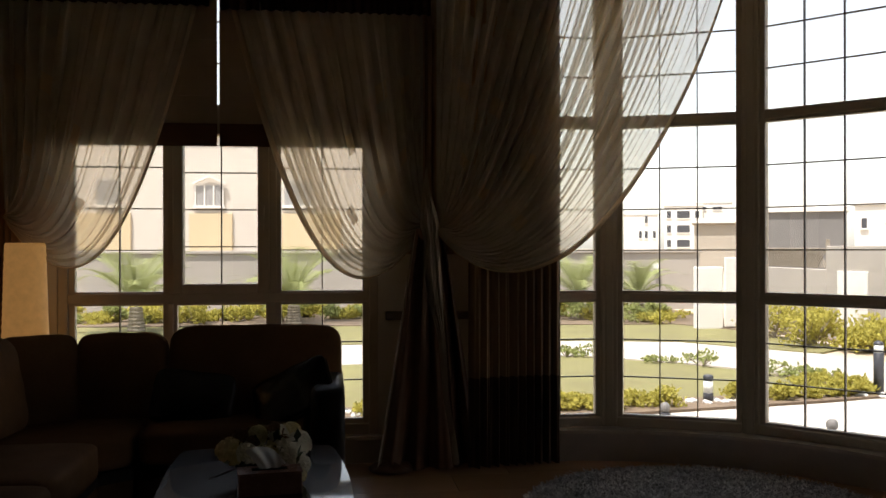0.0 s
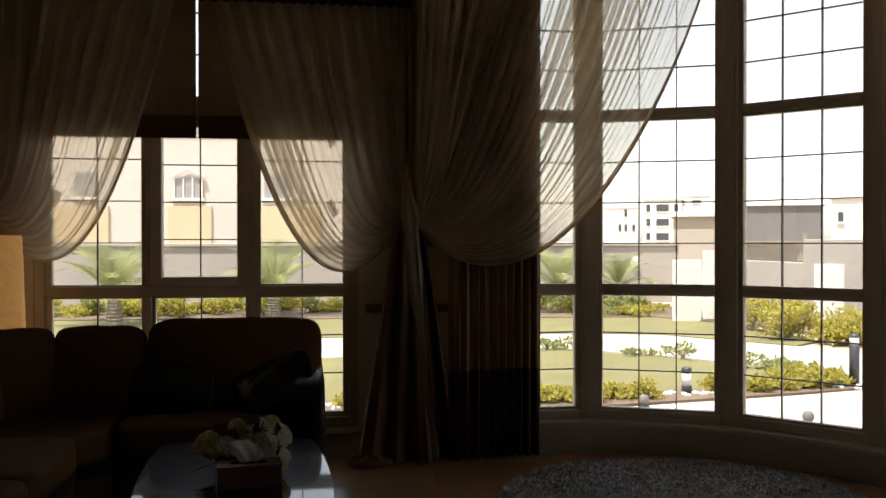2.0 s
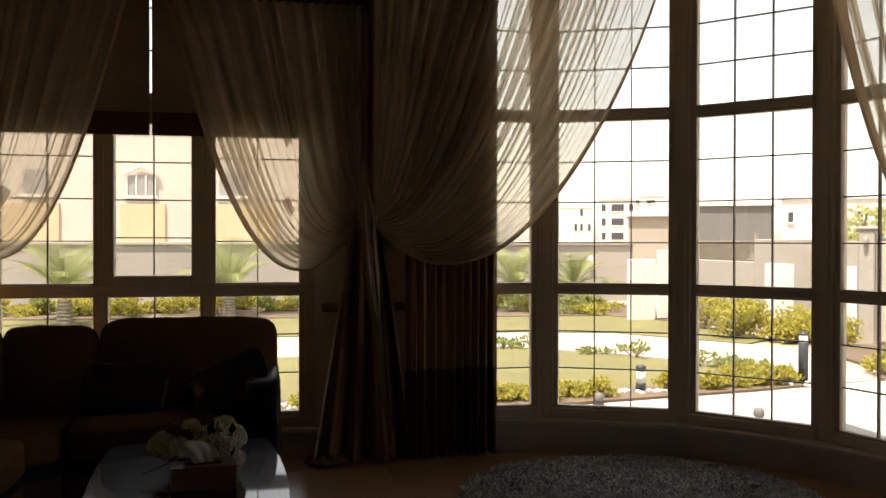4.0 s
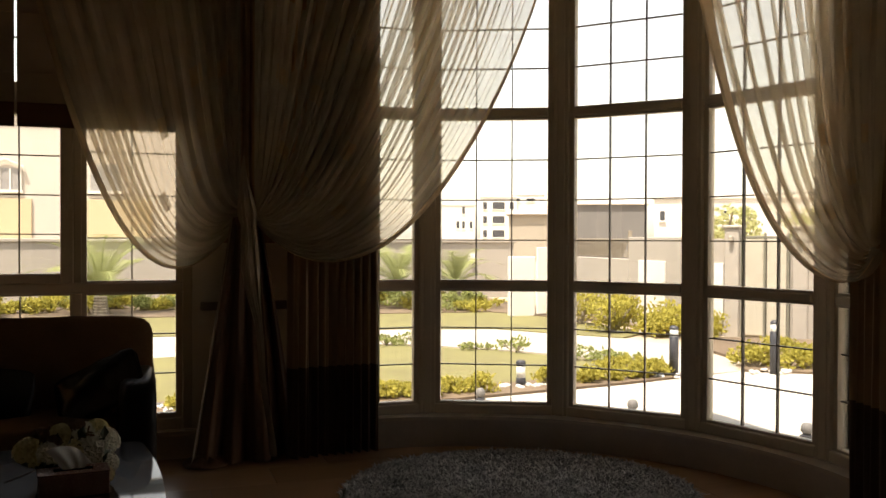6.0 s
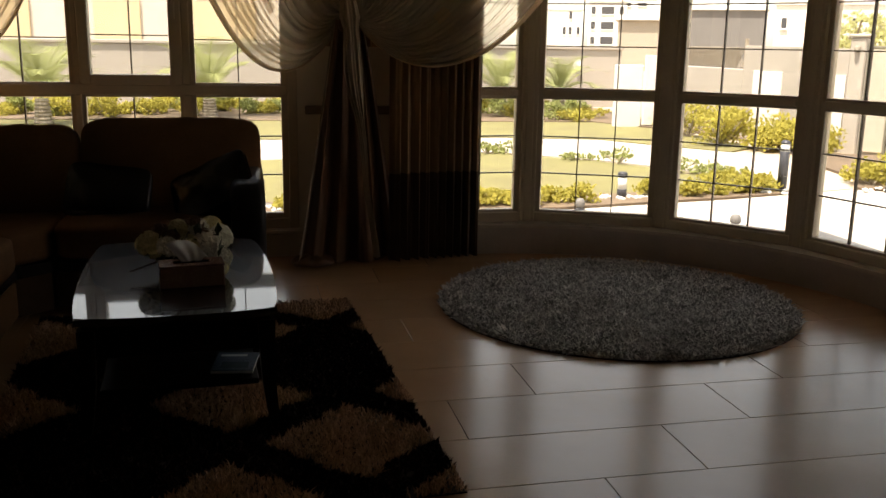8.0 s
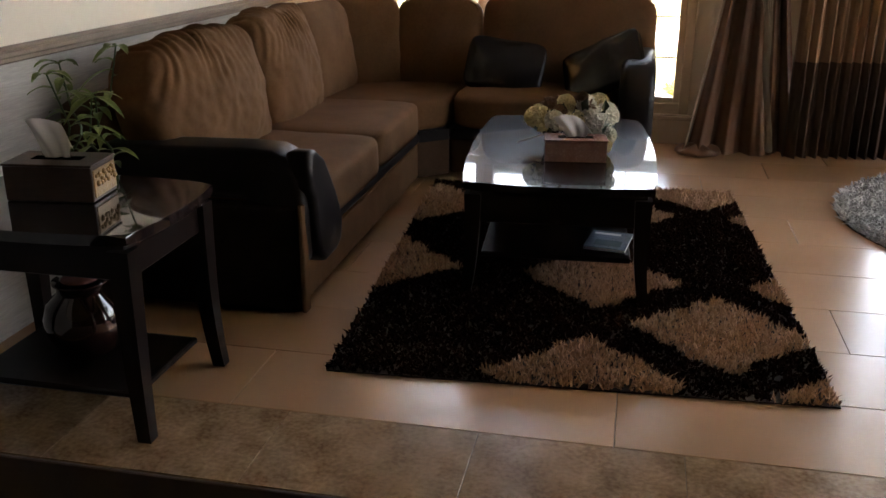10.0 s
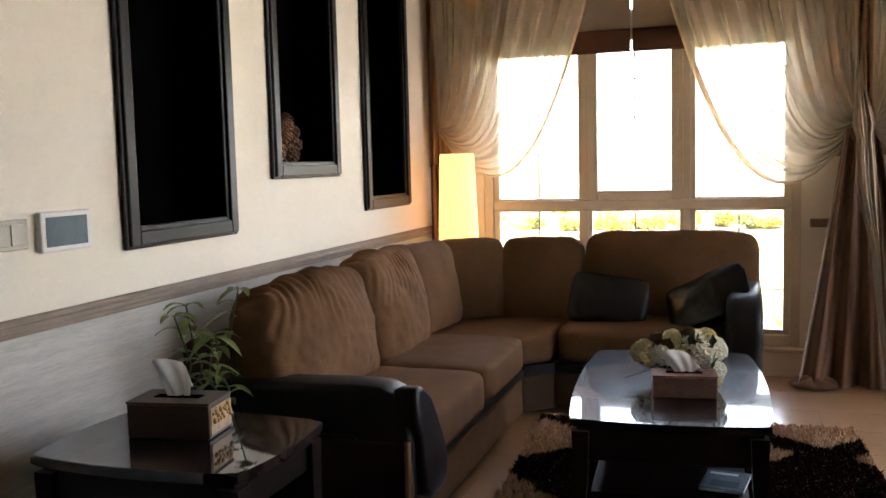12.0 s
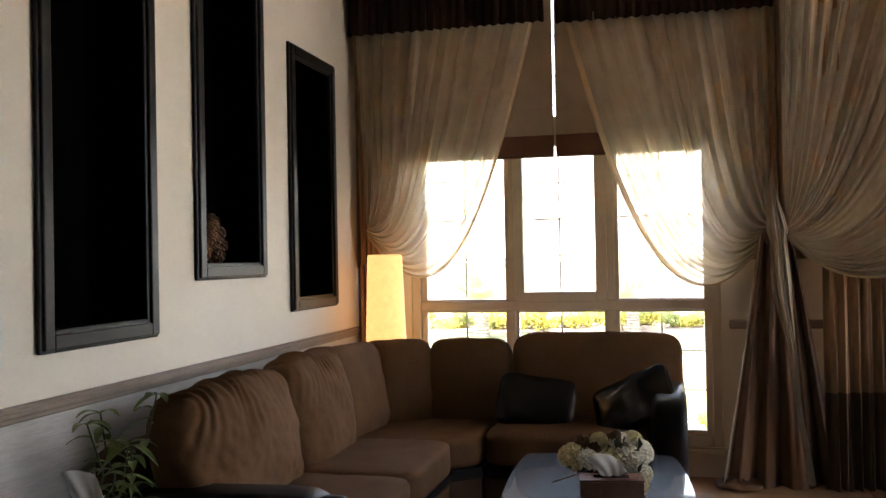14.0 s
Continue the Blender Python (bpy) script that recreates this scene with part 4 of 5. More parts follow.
def cushion(sx, sy, sz, m, p=5.0, puff=0.18, wrinkle=0.012, seed=0, cuts=13, pleat=0.0):
    """A stuffed block of size sx, sy, sz (thickness along its local y), rounded, puffed and wrinkled."""
    bm_ = bmesh.new()
    bmesh.ops.create_cube(bm_, size=2.0)
    bmesh.ops.subdivide_edges(bm_, edges=bm_.edges[:], cuts=cuts, use_grid_fill=True)
    o = Vector((seed * 3.1, seed * 1.7, 0))
    for v in bm_.verts:
        c = v.co.copy()
        nrm = (abs(c.x) ** p + abs(c.y) ** p + abs(c.z) ** p) ** (1 / p)
        c = c / nrm
        t_ = 1 + puff * (1 - min(1, abs(c.x)) ** 2) * (1 - min(1, abs(c.z)) ** 2)
        q = Vector((c.x * sx / 2, c.y * sy / 2 * t_, c.z * sz / 2))
        k = noise.noise(q * 7 + o) * wrinkle + noise.noise(q * 19 + o) * wrinkle * 0.4
        if pleat:
            g = max(0, c.z + 0.15) ** 2.0
            k += pleat * g * math.sin(c.x * 44 + 16 * c.z * c.x + 4 * noise.noise(q * 5 + o)) * max(0.0, 0.5 + 1.2 * noise.noise(q * 6 + o * 2))
        q += c.normalized() * k
        v.co = q
    bmesh.ops.transform(bm_, matrix=m, verts=bm_.verts)
    return bm_


def profile_solid(pts, a0, a1, axis, bevel=0.02):
    """A solid with a side outline: pts in (run, z), extruded along the other level axis."""
    bm_ = bmesh.new()
    rings = []
    for a in (a0, a1):
        rings.append([bm_.verts.new((r, a, z) if axis == "y" else (a, r, z)) for r, z in pts])
    bm_.faces.new(rings[0])
    bm_.faces.new(rings[1][::-1])
    n = len(pts)
    for i in range(n):
        j = (i + 1) % n
        bm_.faces.new((rings[0][i], rings[1][i], rings[1][j], rings[0][j]))
    bmesh.ops.recalc_face_normals(bm_, faces=bm_.faces[:])
    es = [e for e in bm_.edges if (e.verts[0] in rings[0]) == (e.verts[1] in rings[0])]
    bmesh.ops.bevel(bm_, geom=es, offset=bevel, segments=3, profile=0.5, affect="EDGES")
    return bm_


def piping(sx, sz, y, m, r=0.0055, n=72, p=7.0):
    """A corded seam round a cushion's front."""
    bm_ = bmesh.new()
    rings = []
    for i in range(n):
        a = 2 * math.pi * i / n
        c, k = math.cos(a), math.sin(a)
        q = (abs(c) ** p + abs(k) ** p) ** (-1 / p)
        o, out = Vector((c * q * sx / 2, y, k * q * sz / 2)), Vector((c, 0, k)).normalized()
        rings.append([bm_.verts.new(o + out * r * math.cos(t) + Vector((0, r * math.sin(t), 0))) for t in (0, 1.05, 2.09, 3.14, 4.19, 5.24)])
    for i in range(n):
        a, b = rings[i], rings[(i + 1) % n]
        for j in range(6):
            bm_.faces.new((a[j], a[(j + 1) % 6], b[(j + 1) % 6], b[j]))
    bmesh.ops.recalc_face_normals(bm_, faces=bm_.faces[:])
    bmesh.ops.transform(bm_, matrix=m, verts=bm_.verts)
    return bm_


def sofa():
    s = thing("sectional_sofa", "brown microfibre corner sofa with dark leather arms", "sofa", at=(0, 0, 0))
    # frames
    part("base", box(-2.10, -1.21, 3.115, 5.06, 0.03, 0.235, 0.015, 2), M_FAB, s)
    part("leather_band", box(-2.09, -1.20, 3.30, 5.05, 0.237, 0.30, 0.02, 3), M_LEATH, s, "dark leather band under the seats")
    # back frames, corner and far base have their shade in the fabric colour
    part("back_frame", box(-2.15, -1.96, 3.08, 6.16, 0.03, 0.80, 0.05, 4), M_FAB_SHADE, s)
    part("back_frame", box(-1.958, -0.06, 5.99, 6.16, 0.03, 0.82, 0.05, 4), M_FAB_SHADE, s)
    part("corner_base", prism([(-1.955, 5.062), (-1.21, 5.062), (-1.06, 5.20), (-1.06, 5.985), (-1.955, 5.985)], 0.03, 0.235), M_FAB_SHADE, s)
    part("corner_band", prism([(-1.955, 5.062), (-1.205, 5.062), (-1.055, 5.195), (-1.055, 5.985), (-1.955, 5.985)], 0.237, 0.30), M_LEATH, s)
    part("base", box(-1.054, -0.10, 5.21, 5.985, 0.03, 0.235, 0.015, 2), M_FAB_SHADE, s)
    part("leather_band", box(-1.053, -0.10, 5.20, 5.985, 0.237, 0.30, 0.02, 3), M_LEATH, s)
    # seats
    part("seat_cushion", cushion(0.80, 0.20, 0.90, pose(-1.56, 3.70, 0.395, 90, 0, 0), 9, 0.10, 0.006, 1), M_FAB, s, "", True)
    part("seat_cushion", cushion(0.80, 0.20, 0.86, pose(-1.575, 4.585, 0.395, 90, 0, 0), 9, 0.10, 0.006, 2), M_FAB, s, "", True)
    cb = prism([(-1.96, 5.02), (-1.235, 5.03), (-1.06, 5.20), (-1.055, 6.0), (-1.96, 6.0)], 0.30, 0.478)
    bmesh.ops.bevel(cb, geom=cb.edges[:], offset=0.05, segments=4, profile=0.5, affect="EDGES")
    part("corner_seat_cushion", cb, M_FAB, s, "", True)
    part("seat_cushion", cushion(0.94, 0.20, 0.84, pose(-0.58, 5.60, 0.395, 90, 0, 0), 9, 0.10, 0.006, 3), M_FAB, s, "", True)
    # back cushions
    part("back_cushion", cushion(1.02, 0.27, 0.60, pose(-1.845, 3.66, 0.70, -12, 0, 90), 4.2, 0.30, 0.014, 4, 72, 0.017), M_FAB, s, "plump brown back cushion with gathered folds", True)
    part("back_cushion", cushion(0.76, 0.26, 0.60, pose(-1.85, 4.56, 0.72, -12, 0, 90), 4.2, 0.30, 0.014, 5, 72, 0.016), M_FAB, s, "plump brown back cushion with gathered folds", True)
    part("back_cushion", cushion(0.66, 0.22, 0.56, pose(-1.87, 5.28, 0.715, -10, 0, 84), 5, 0.2, 0.010, 6), M_FAB, s, "", True)
    part("back_cushion", cushion(0.46, 0.22, 0.56, pose(-1.72, 5.74, 0.70, -9, 0, 28), 6, 0.2, 0.008, 7), M_FAB, s, "", True)
    part("back_cushion", cushion(0.54, 0.22, 0.56, pose(-1.25, 5.86, 0.70, -9, 0, 3), 6, 0.2, 0.008, 8), M_FAB, s, "", True)
    part("back_cushion", cushion(1.06, 0.24, 0.58, pose(-0.44, 5.88, 0.73, -8, 0, 0), 7, 0.22, 0.008, 9), M_FAB, s, "wide piped back cushion", True)
    # near arm: rolled leather front that runs down to the base
    arm = [(-2.10, 0.06), (-2.10, 0.60), (-2.04, 0.645), (-1.40, 0.66), (-1.29, 0.655), (-1.215, 0.62), (-1.175, 0.55), (-1.165, 0.42), (-1.17, 0.30), (-1.175, 0.24), (-1.20, 0.20), (-1.225, 0.18), (-1.26, 0.19), (-1.29, 0.26), (-1.33, 0.40), (-1.40, 0.46), (-1.9, 0.46), (-1.93, 0.06)]
    part("arm", profile_solid([(x, z) for x, z in arm], 3.068, 3.262, "y", 0.03), M_LEATH, s, "rolled dark leather arm", True)
    pad = [(3.075, 0.655), (3.15, 0.652), (3.24, 0.60), (3.32, 0.50), (3.40, 0.38), (3.43, 0.30), (3.41, 0.22), (3.34, 0.19), (3.22, 0.19), (3.16, 0.24), (3.13, 0.34), (3.115, 0.47), (3.075, 0.52)]
    part("arm_front_pad", profile_solid(pad, -1.235, -1.135, "x", 0.022), M_LEATH, s, "curved dark leather pad running down from the arm", True)
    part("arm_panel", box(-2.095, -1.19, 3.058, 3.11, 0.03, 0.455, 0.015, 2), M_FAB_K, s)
    part("arm_front_trim", box(-1.19, -1.17, 3.055, 3.112, 0.03, 0.46, 0.008, 2), M_FAB, s)
    # far arm
    part("arm", profile_solid([(5.16, 0.06), (5.14, 0.50), (5.17, 0.63), (5.25, 0.695), (5.40, 0.715), (6.05, 0.74), (6.12, 0.70), (6.12, 0.06)], -0.095, 0.10, "x", 0.05), M_LEATH, s, "rolled dark leather arm", True)
    for x, y in ((-2.05, 3.15), (-1.27, 3.15), (-2.05, 6.08), (0.03, 5.24), (0.03, 6.05), (-1.2, 5.25)):
        part("foot", box(x - 0.03, x + 0.03, y - 0.03, y + 0.03, 0.001, 0.055, 0.006), M_DARKW, s)
    for w_, h_, m_ in ((1.06, 0.58, pose(-0.44, 5.88, 0.73, -8, 0, 0)), (0.54, 0.56, pose(-1.25, 5.86, 0.70, -9, 0, 3)), (0.46, 0.56, pose(-1.72, 5.74, 0.70, -9, 0, 28))):
        part("piping", piping(w_ - 0.035, h_ - 0.035, -0.085, m_), M_FAB, s, "piped cushion seam", True)
    return s


sofa()


def pillow(label, w, h, m, seed):
    ob = thing("throw_pillow", label, "pillow", "leather pillows")
    part("cover", cushion(w, 0.075, h, m, 8, 1.0, 0.006, seed, 40), M_PILL, ob, "", True)
    part("piping", cushion(w * 1.015, 0.012, h * 1.015, m, 7, 0.0, 0.002, seed, 13), M_PILL, ob, "", True)


pillow("dark glossy leather pillow lying against the sofa back", 0.47, 0.33, pose(-0.79, 5.58, 0.615, -32, 8, 4), 11)
pillow("dark glossy leather pillow leaning on the sofa arm", 0.50, 0.34, pose(-0.20, 5.50, 0.64, -40, -26, -14), 12)

# ---- tables ----


def bowed(hx, hy, bow_x, bow_y, n=14):
    """A rectangle with outward bowed sides."""
    pts = []
    for i in range(n):
        t_ = -1 + 2 * i / n
        pts.append((hx * t_, -hy - bow_y * (1 - t_ * t_)))
    for i in range(n):
        t_ = -1 + 2 * i / n
        pts.append((hx + bow_x * (1 - t_ * t_), hy * t_))
    for i in range(n):
        t_ = 1 - 2 * i / n
        pts.append((hx * t_, hy + bow_y * (1 - t_ * t_)))
    for i in range(n):
        t_ = 1 - 2 * i / n
        pts.append((-hx - bow_x * (1 - t_ * t_), hy * t_))
    return pts


def leg(x, y, h, w0, w1, lean):
    """A square leg that tapers and curves outward at the foot."""
    bm_ = bmesh.new()
    prev = None
    for i in range(9):
        t_ = i / 8
        z = h * (1 - t_)
        w = w0 + (w1 - w0) * t_
        k = lean * t_ ** 3
        cx, cy = x + k * (1 if x > 0 else -1), y + k * (1 if y > 0 else -1)
        loop = [bm_.verts.new((cx + a * w / 2, cy + b * w / 2, z)) for a, b in ((-1, -1), (1, -1), (1, 1), (-1, 1))]
        if prev:
            for j in range(4):
                bm_.faces.new((prev[j], loop[j], loop[(j + 1) % 4], prev[(j + 1) % 4]))
        else:
            bm_.faces.new(loop)
        prev = loop
    bm_.faces.new(prev[::-1])
    bmesh.ops.recalc_face_normals(bm_, faces=bm_.faces[:])
    return bm_


def table(name, label, at, rz, hx, hy, h, bow, shelf_z, inset, apron, drawer=False):
    t_ = thing(name, label, "table", at=at, rz=rz)
    top = prism(bowed(hx, hy, bow, bow), h - 0.032, h)
    es = [e for e in top.edges if abs(e.verts[0].co.z - e.verts[1].co.z) < 1e-5]
    bmesh.ops.bevel(top, geom=es, offset=0.010, segments=3, profile=0.5, affect="EDGES")
    part("tabletop", top, M_GLOSS, t_, "polished near-black bowed top")
    part("top_moulding", prism(bowed(hx - 0.025, hy - 0.025, bow, bow), h - 0.052, h - 0.033), M_DARKW, t_)
    ix, iy = hx - inset, hy - inset
    for s in (-1, 1):
        part("apron", box(-ix, ix, s * iy - 0.011, s * iy + 0.011, h - 0.052 - apron, h - 0.053, 0.003), M_DARKW, t_)
        part("apron", box(s * ix - 0.011, s * ix + 0.011, -iy + 0.012, iy - 0.012, h - 0.052 - apron, h - 0.053, 0.003), M_DARKW, t_)
        for r in (-1, 1):
            part("leg", leg(s * ix, r * iy, h - 0.054, 0.066, 0.042, 0.022), M_DARKW, t_)
    if shelf_z:
        part("shelf", box(-ix + 0.03, ix - 0.03, -iy + 0.03, iy - 0.03, shelf_z - 0.022, shelf_z, 0.005), M_DARKW, t_)
    return t_


RUG_T = 0.022
table("coffee_table", "polished dark mahogany coffee table with a bowed top", (-0.312, 4.105, RUG_T), 3.5, 0.372, 0.652, 0.463, 0.035, 0.15, 0.040, 0.12)
table("end_table", "polished dark mahogany end table beside the sofa", (-1.675, 2.403, 0.0), 0.0, 0.352, 0.268, 0.642, 0.03, 0.12, 0.038, 0.095)
M_SCREEN = mat("grey_green_screen", (0.17, 0.21, 0.22), (0.13, 0.165, 0.175), 14, 0.15)
M_MAG = mat("magazine_cover", (0.12, 0.16, 0.23), (0.05, 0.07, 0.11), 18, 0.3)
M_PAPER = mat("paper_white", (0.88, 0.87, 0.85), (0.82, 0.81, 0.79), 20, 0.7)
mg = thing("magazine", "blue and white magazines lying on the table shelf", "magazine", at=(-0.07, 3.72, RUG_T + 0.151), rz=-8)
part("pages", box(-0.085, 0.085, -0.11, 0.11, 0, 0.012, 0.002), M_PAPER, mg)
part("cover", box(-0.086, 0.086, -0.111, 0.111, 0.0125, 0.0145), M_MAG, mg, "blue magazine cover")
part("title_bar", box(-0.07, 0.04, 0.06, 0.085, 0.0147, 0.0152), M_PAPER, mg)
part("picture_panel", box(-0.05, 0.06, -0.08, -0.01, 0.0147, 0.0152), M_SCREEN, mg)


def tissue_box(label, at, rz, w, d, h, body, trim, carved, sheet):
    ob = thing("tissue_box", label, "tissue box", "tissue boxes", at=at, rz=rz)
    part("box", box(-w / 2, w / 2, -d / 2, d / 2, 0, h - 0.008, 0.004, 2), body, ob)
    part("lid", box(-w / 2 - 0.003, w / 2 + 0.003, -d / 2 - 0.003, d / 2 + 0.003, h - 0.0075, h, 0.003, 2), body, ob)
    part("slot", box(-w * 0.28, w * 0.28, -0.02, 0.02, h, h + 0.002), M_BLACK, ob)
    if carved:
        bm_ = box(w / 2 + 0.0005, w / 2 + 0.004, -d / 2 + 0.008, d / 2 - 0.008, 0.012, h - 0.018, 0.002)
        part("carved_panel", bm_, trim, ob, "gilt carved end panel")
        bm_ = bmesh.new()
        r_ = random.Random(3)
        for i in range(26):
            bmesh.ops.create_icosphere(bm_, subdivisions=1, radius=r_.uniform(0.006, 0.012), matrix=pose(w / 2 + 0.004, r_.uniform(-d / 2 + 0.02, d / 2 - 0.02), h * r_.uniform(0.42, 0.72)))
        part("carving", bm_, trim, ob, "", True)
    tw, th, lean, fan = sheet
    nu, nv = 17, 12
    pts = []
    for a in range(nu):
        for b in range(nv):
            p_, q_ = a / (nu - 1) - 0.5, b / (nv - 1)
            pts.append((p_ * tw * (0.55 + (0.45 + fan) * q_) + lean * q_, 0.016 * math.sin(5.5 * p_ + 0.6) * (0.3 + q_) + 0.004 * math.sin(17 * p_ + 5 * q_), h + 0.001 + th * q_ * (1 - 0.35 * (p_ + 0.25) ** 2 * 4 * q_ - fan * 0.9 * abs(p_ + 0.1)) + 0.003 * math.sin(11 * p_)))
    me_ = grid_mesh("tissue", pts, nu, nv)
    link_mesh("tissue", me_, M_PAPER, ob, "white tissue pulled up")
    return ob


M_BOXW = mat("dark_walnut_box", (0.055, 0.027, 0.014), (0.032, 0.016, 0.009), 12, 0.4, 0.05, 80, stretch=(1, 6, 6), spec=0.25)
M_GILT = mat("gilt_carving", (0.42, 0.26, 0.10), (0.22, 0.12, 0.045), 30, 0.4, 0.3, 120, metal=0.4)
M_PINKW = mat("rosy_marble_box", (0.34, 0.20, 0.16), (0.24, 0.13, 0.10), 16, 0.25)
tissue_box("dark walnut tissue box with a gilt carved end", (-1.715, 2.45, 0.644), 7, 0.275, 0.165, 0.115, M_BOXW, M_GILT, True, (0.13, 0.125, -0.012, 0.05))
tissue_box("rosy wooden tissue box on the coffee table", (-0.24, 3.88, RUG_T + 0.465), 7, 0.26, 0.13, 0.095, M_PINKW, M_GILT, False, (0.14, 0.10, -0.01, 0.30))

# flowers on the coffee table
M_BOWL = mat("dark_glazed_bowl", (0.03, 0.02, 0.017), (0.02, 0.014, 0.012), 10, 0.15)
M_PET_W = cloth("ivory_petals", (0.92, 0.88, 0.77), 0.0, 0.35)
M_PET_Y = cloth("pale_yellow_petals", (0.80, 0.70, 0.42), 0.0, 0.35)
M_PET_B = mat("dry_brown_petals", (0.22, 0.12, 0.06), (0.12, 0.06, 0.03), 24, 0.7)
M_DKLEAF = mat("dark_leaves", (0.05, 0.065, 0.025), (0.03, 0.04, 0.015), 12, 0.5)


def bloom(r, seed, n=60):
    """A round flower head of many small cupped petals."""
    rng = np.random.default_rng(seed)
    v, f = [], []
    for i in range(n):
        ph, th = math.acos(1 - 1.7 * (i + 0.5) / n), i * 2.39996
        d = Vector((math.sin(ph) * math.cos(th), math.sin(ph) * math.sin(th), math.cos(ph)))
        c = d * r * rng.uniform(0.72, 0.95)
        t1 = d.orthogonal().normalized()
        t1.rotate(Matrix.Rotation(rng.uniform(0, 6.28), 3, d))
        t2 = d.cross(t1)
        w = r * rng.uniform(0.26, 0.36)
        b = len(v)
        v += [c, c + t1 * w + d * w * 0.45, c + t2 * w + d * w * 0.55, c - t1 * w + d * w * 0.45, c - t2 * w + d * w * 0.5]
        f += [(b, b + 1, b + 2), (b, b + 2, b + 3), (b, b + 3, b + 4), (b, b + 4, b + 1)]
    me = bpy.data.meshes.new("bloom")
    me.from_pydata([tuple(p) for p in v], [], f)
    return me


FZ = RUG_T + 0.465
fl = thing("flower_arrangement", "ivory and yellow-green flowers in a low dark bowl", "flowers", at=(-0.285, 4.10, FZ))
part("bowl", lathe([(0.055, 0), (0.09, 0.015), (0.115, 0.05), (0.12, 0.075), (0.108, 0.075), (0.10, 0.05), (0.02, 0.02)], 28), M_BOWL, fl, "", True)
r_ = random.Random(8)
heads = [(-0.135, -0.02, 0.125, 0.062, M_PET_Y), (-0.06, -0.06, 0.125, 0.05, M_PET_W), (0.03, -0.07, 0.13, 0.052, M_PET_Y), (0.11, -0.05, 0.13, 0.065, M_PET_W), (0.16, 0.0, 0.15, 0.055, M_PET_W), (-0.02, 0.02, 0.19, 0.042, M_PET_Y), (0.07, 0.02, 0.19, 0.045, M_PET_W), (-0.04, -0.03, 0.165, 0.032, M_PET_B), (0.095, -0.03, 0.175, 0.028, M_PET_B), (0.12, 0.06, 0.185, 0.05, M_PET_Y), (-0.09, 0.05, 0.16, 0.05, M_PET_B), (0.02, 0.08, 0.17, 0.05, M_PET_B), (0.055, -0.01, 0.225, 0.026, M_PET_B), (0.17, -0.07, 0.075, 0.042, M_PET_W), (0.165, -0.10, 0.035, 0.032, M_PET_Y)]
for i, (x, y, z, r, m_) in enumerate(heads):
    o = link_mesh("flower_head", bloom(r * 0.96, i, 90), m_, fl)
    o.matrix_local = pose(x, y, z, r_.uniform(-25, 25), r_.uniform(-25, 25))
link_mesh("leaves", leaf_mesh("leaves", [(x * 0.9, y * 0.9, 0.11 + 0.02 * (i % 3), 0.06, 0.05) for i, (x, y, z, r, m_) in enumerate(heads)], 6, 0.05, 3), M_DKLEAF, fl)
bm = bmesh.new()
for a, b, c in ((-0.12, 0.0, 0.235), (-0.06, 0.03, 0.22), (0.0, 0.05, 0.24), (0.10, -0.02, 0.24), (-0.16, -0.09, 0.05)):
    box(-0.003, 0.003, -0.003, 0.003, 0, 0.16, bm=bm, m=look((a * 0.5, b * 0.5, 0.07), (a, b, c)) @ pose(0, 0, 0, 180))
part("twigs", bm, M_PET_B, fl)

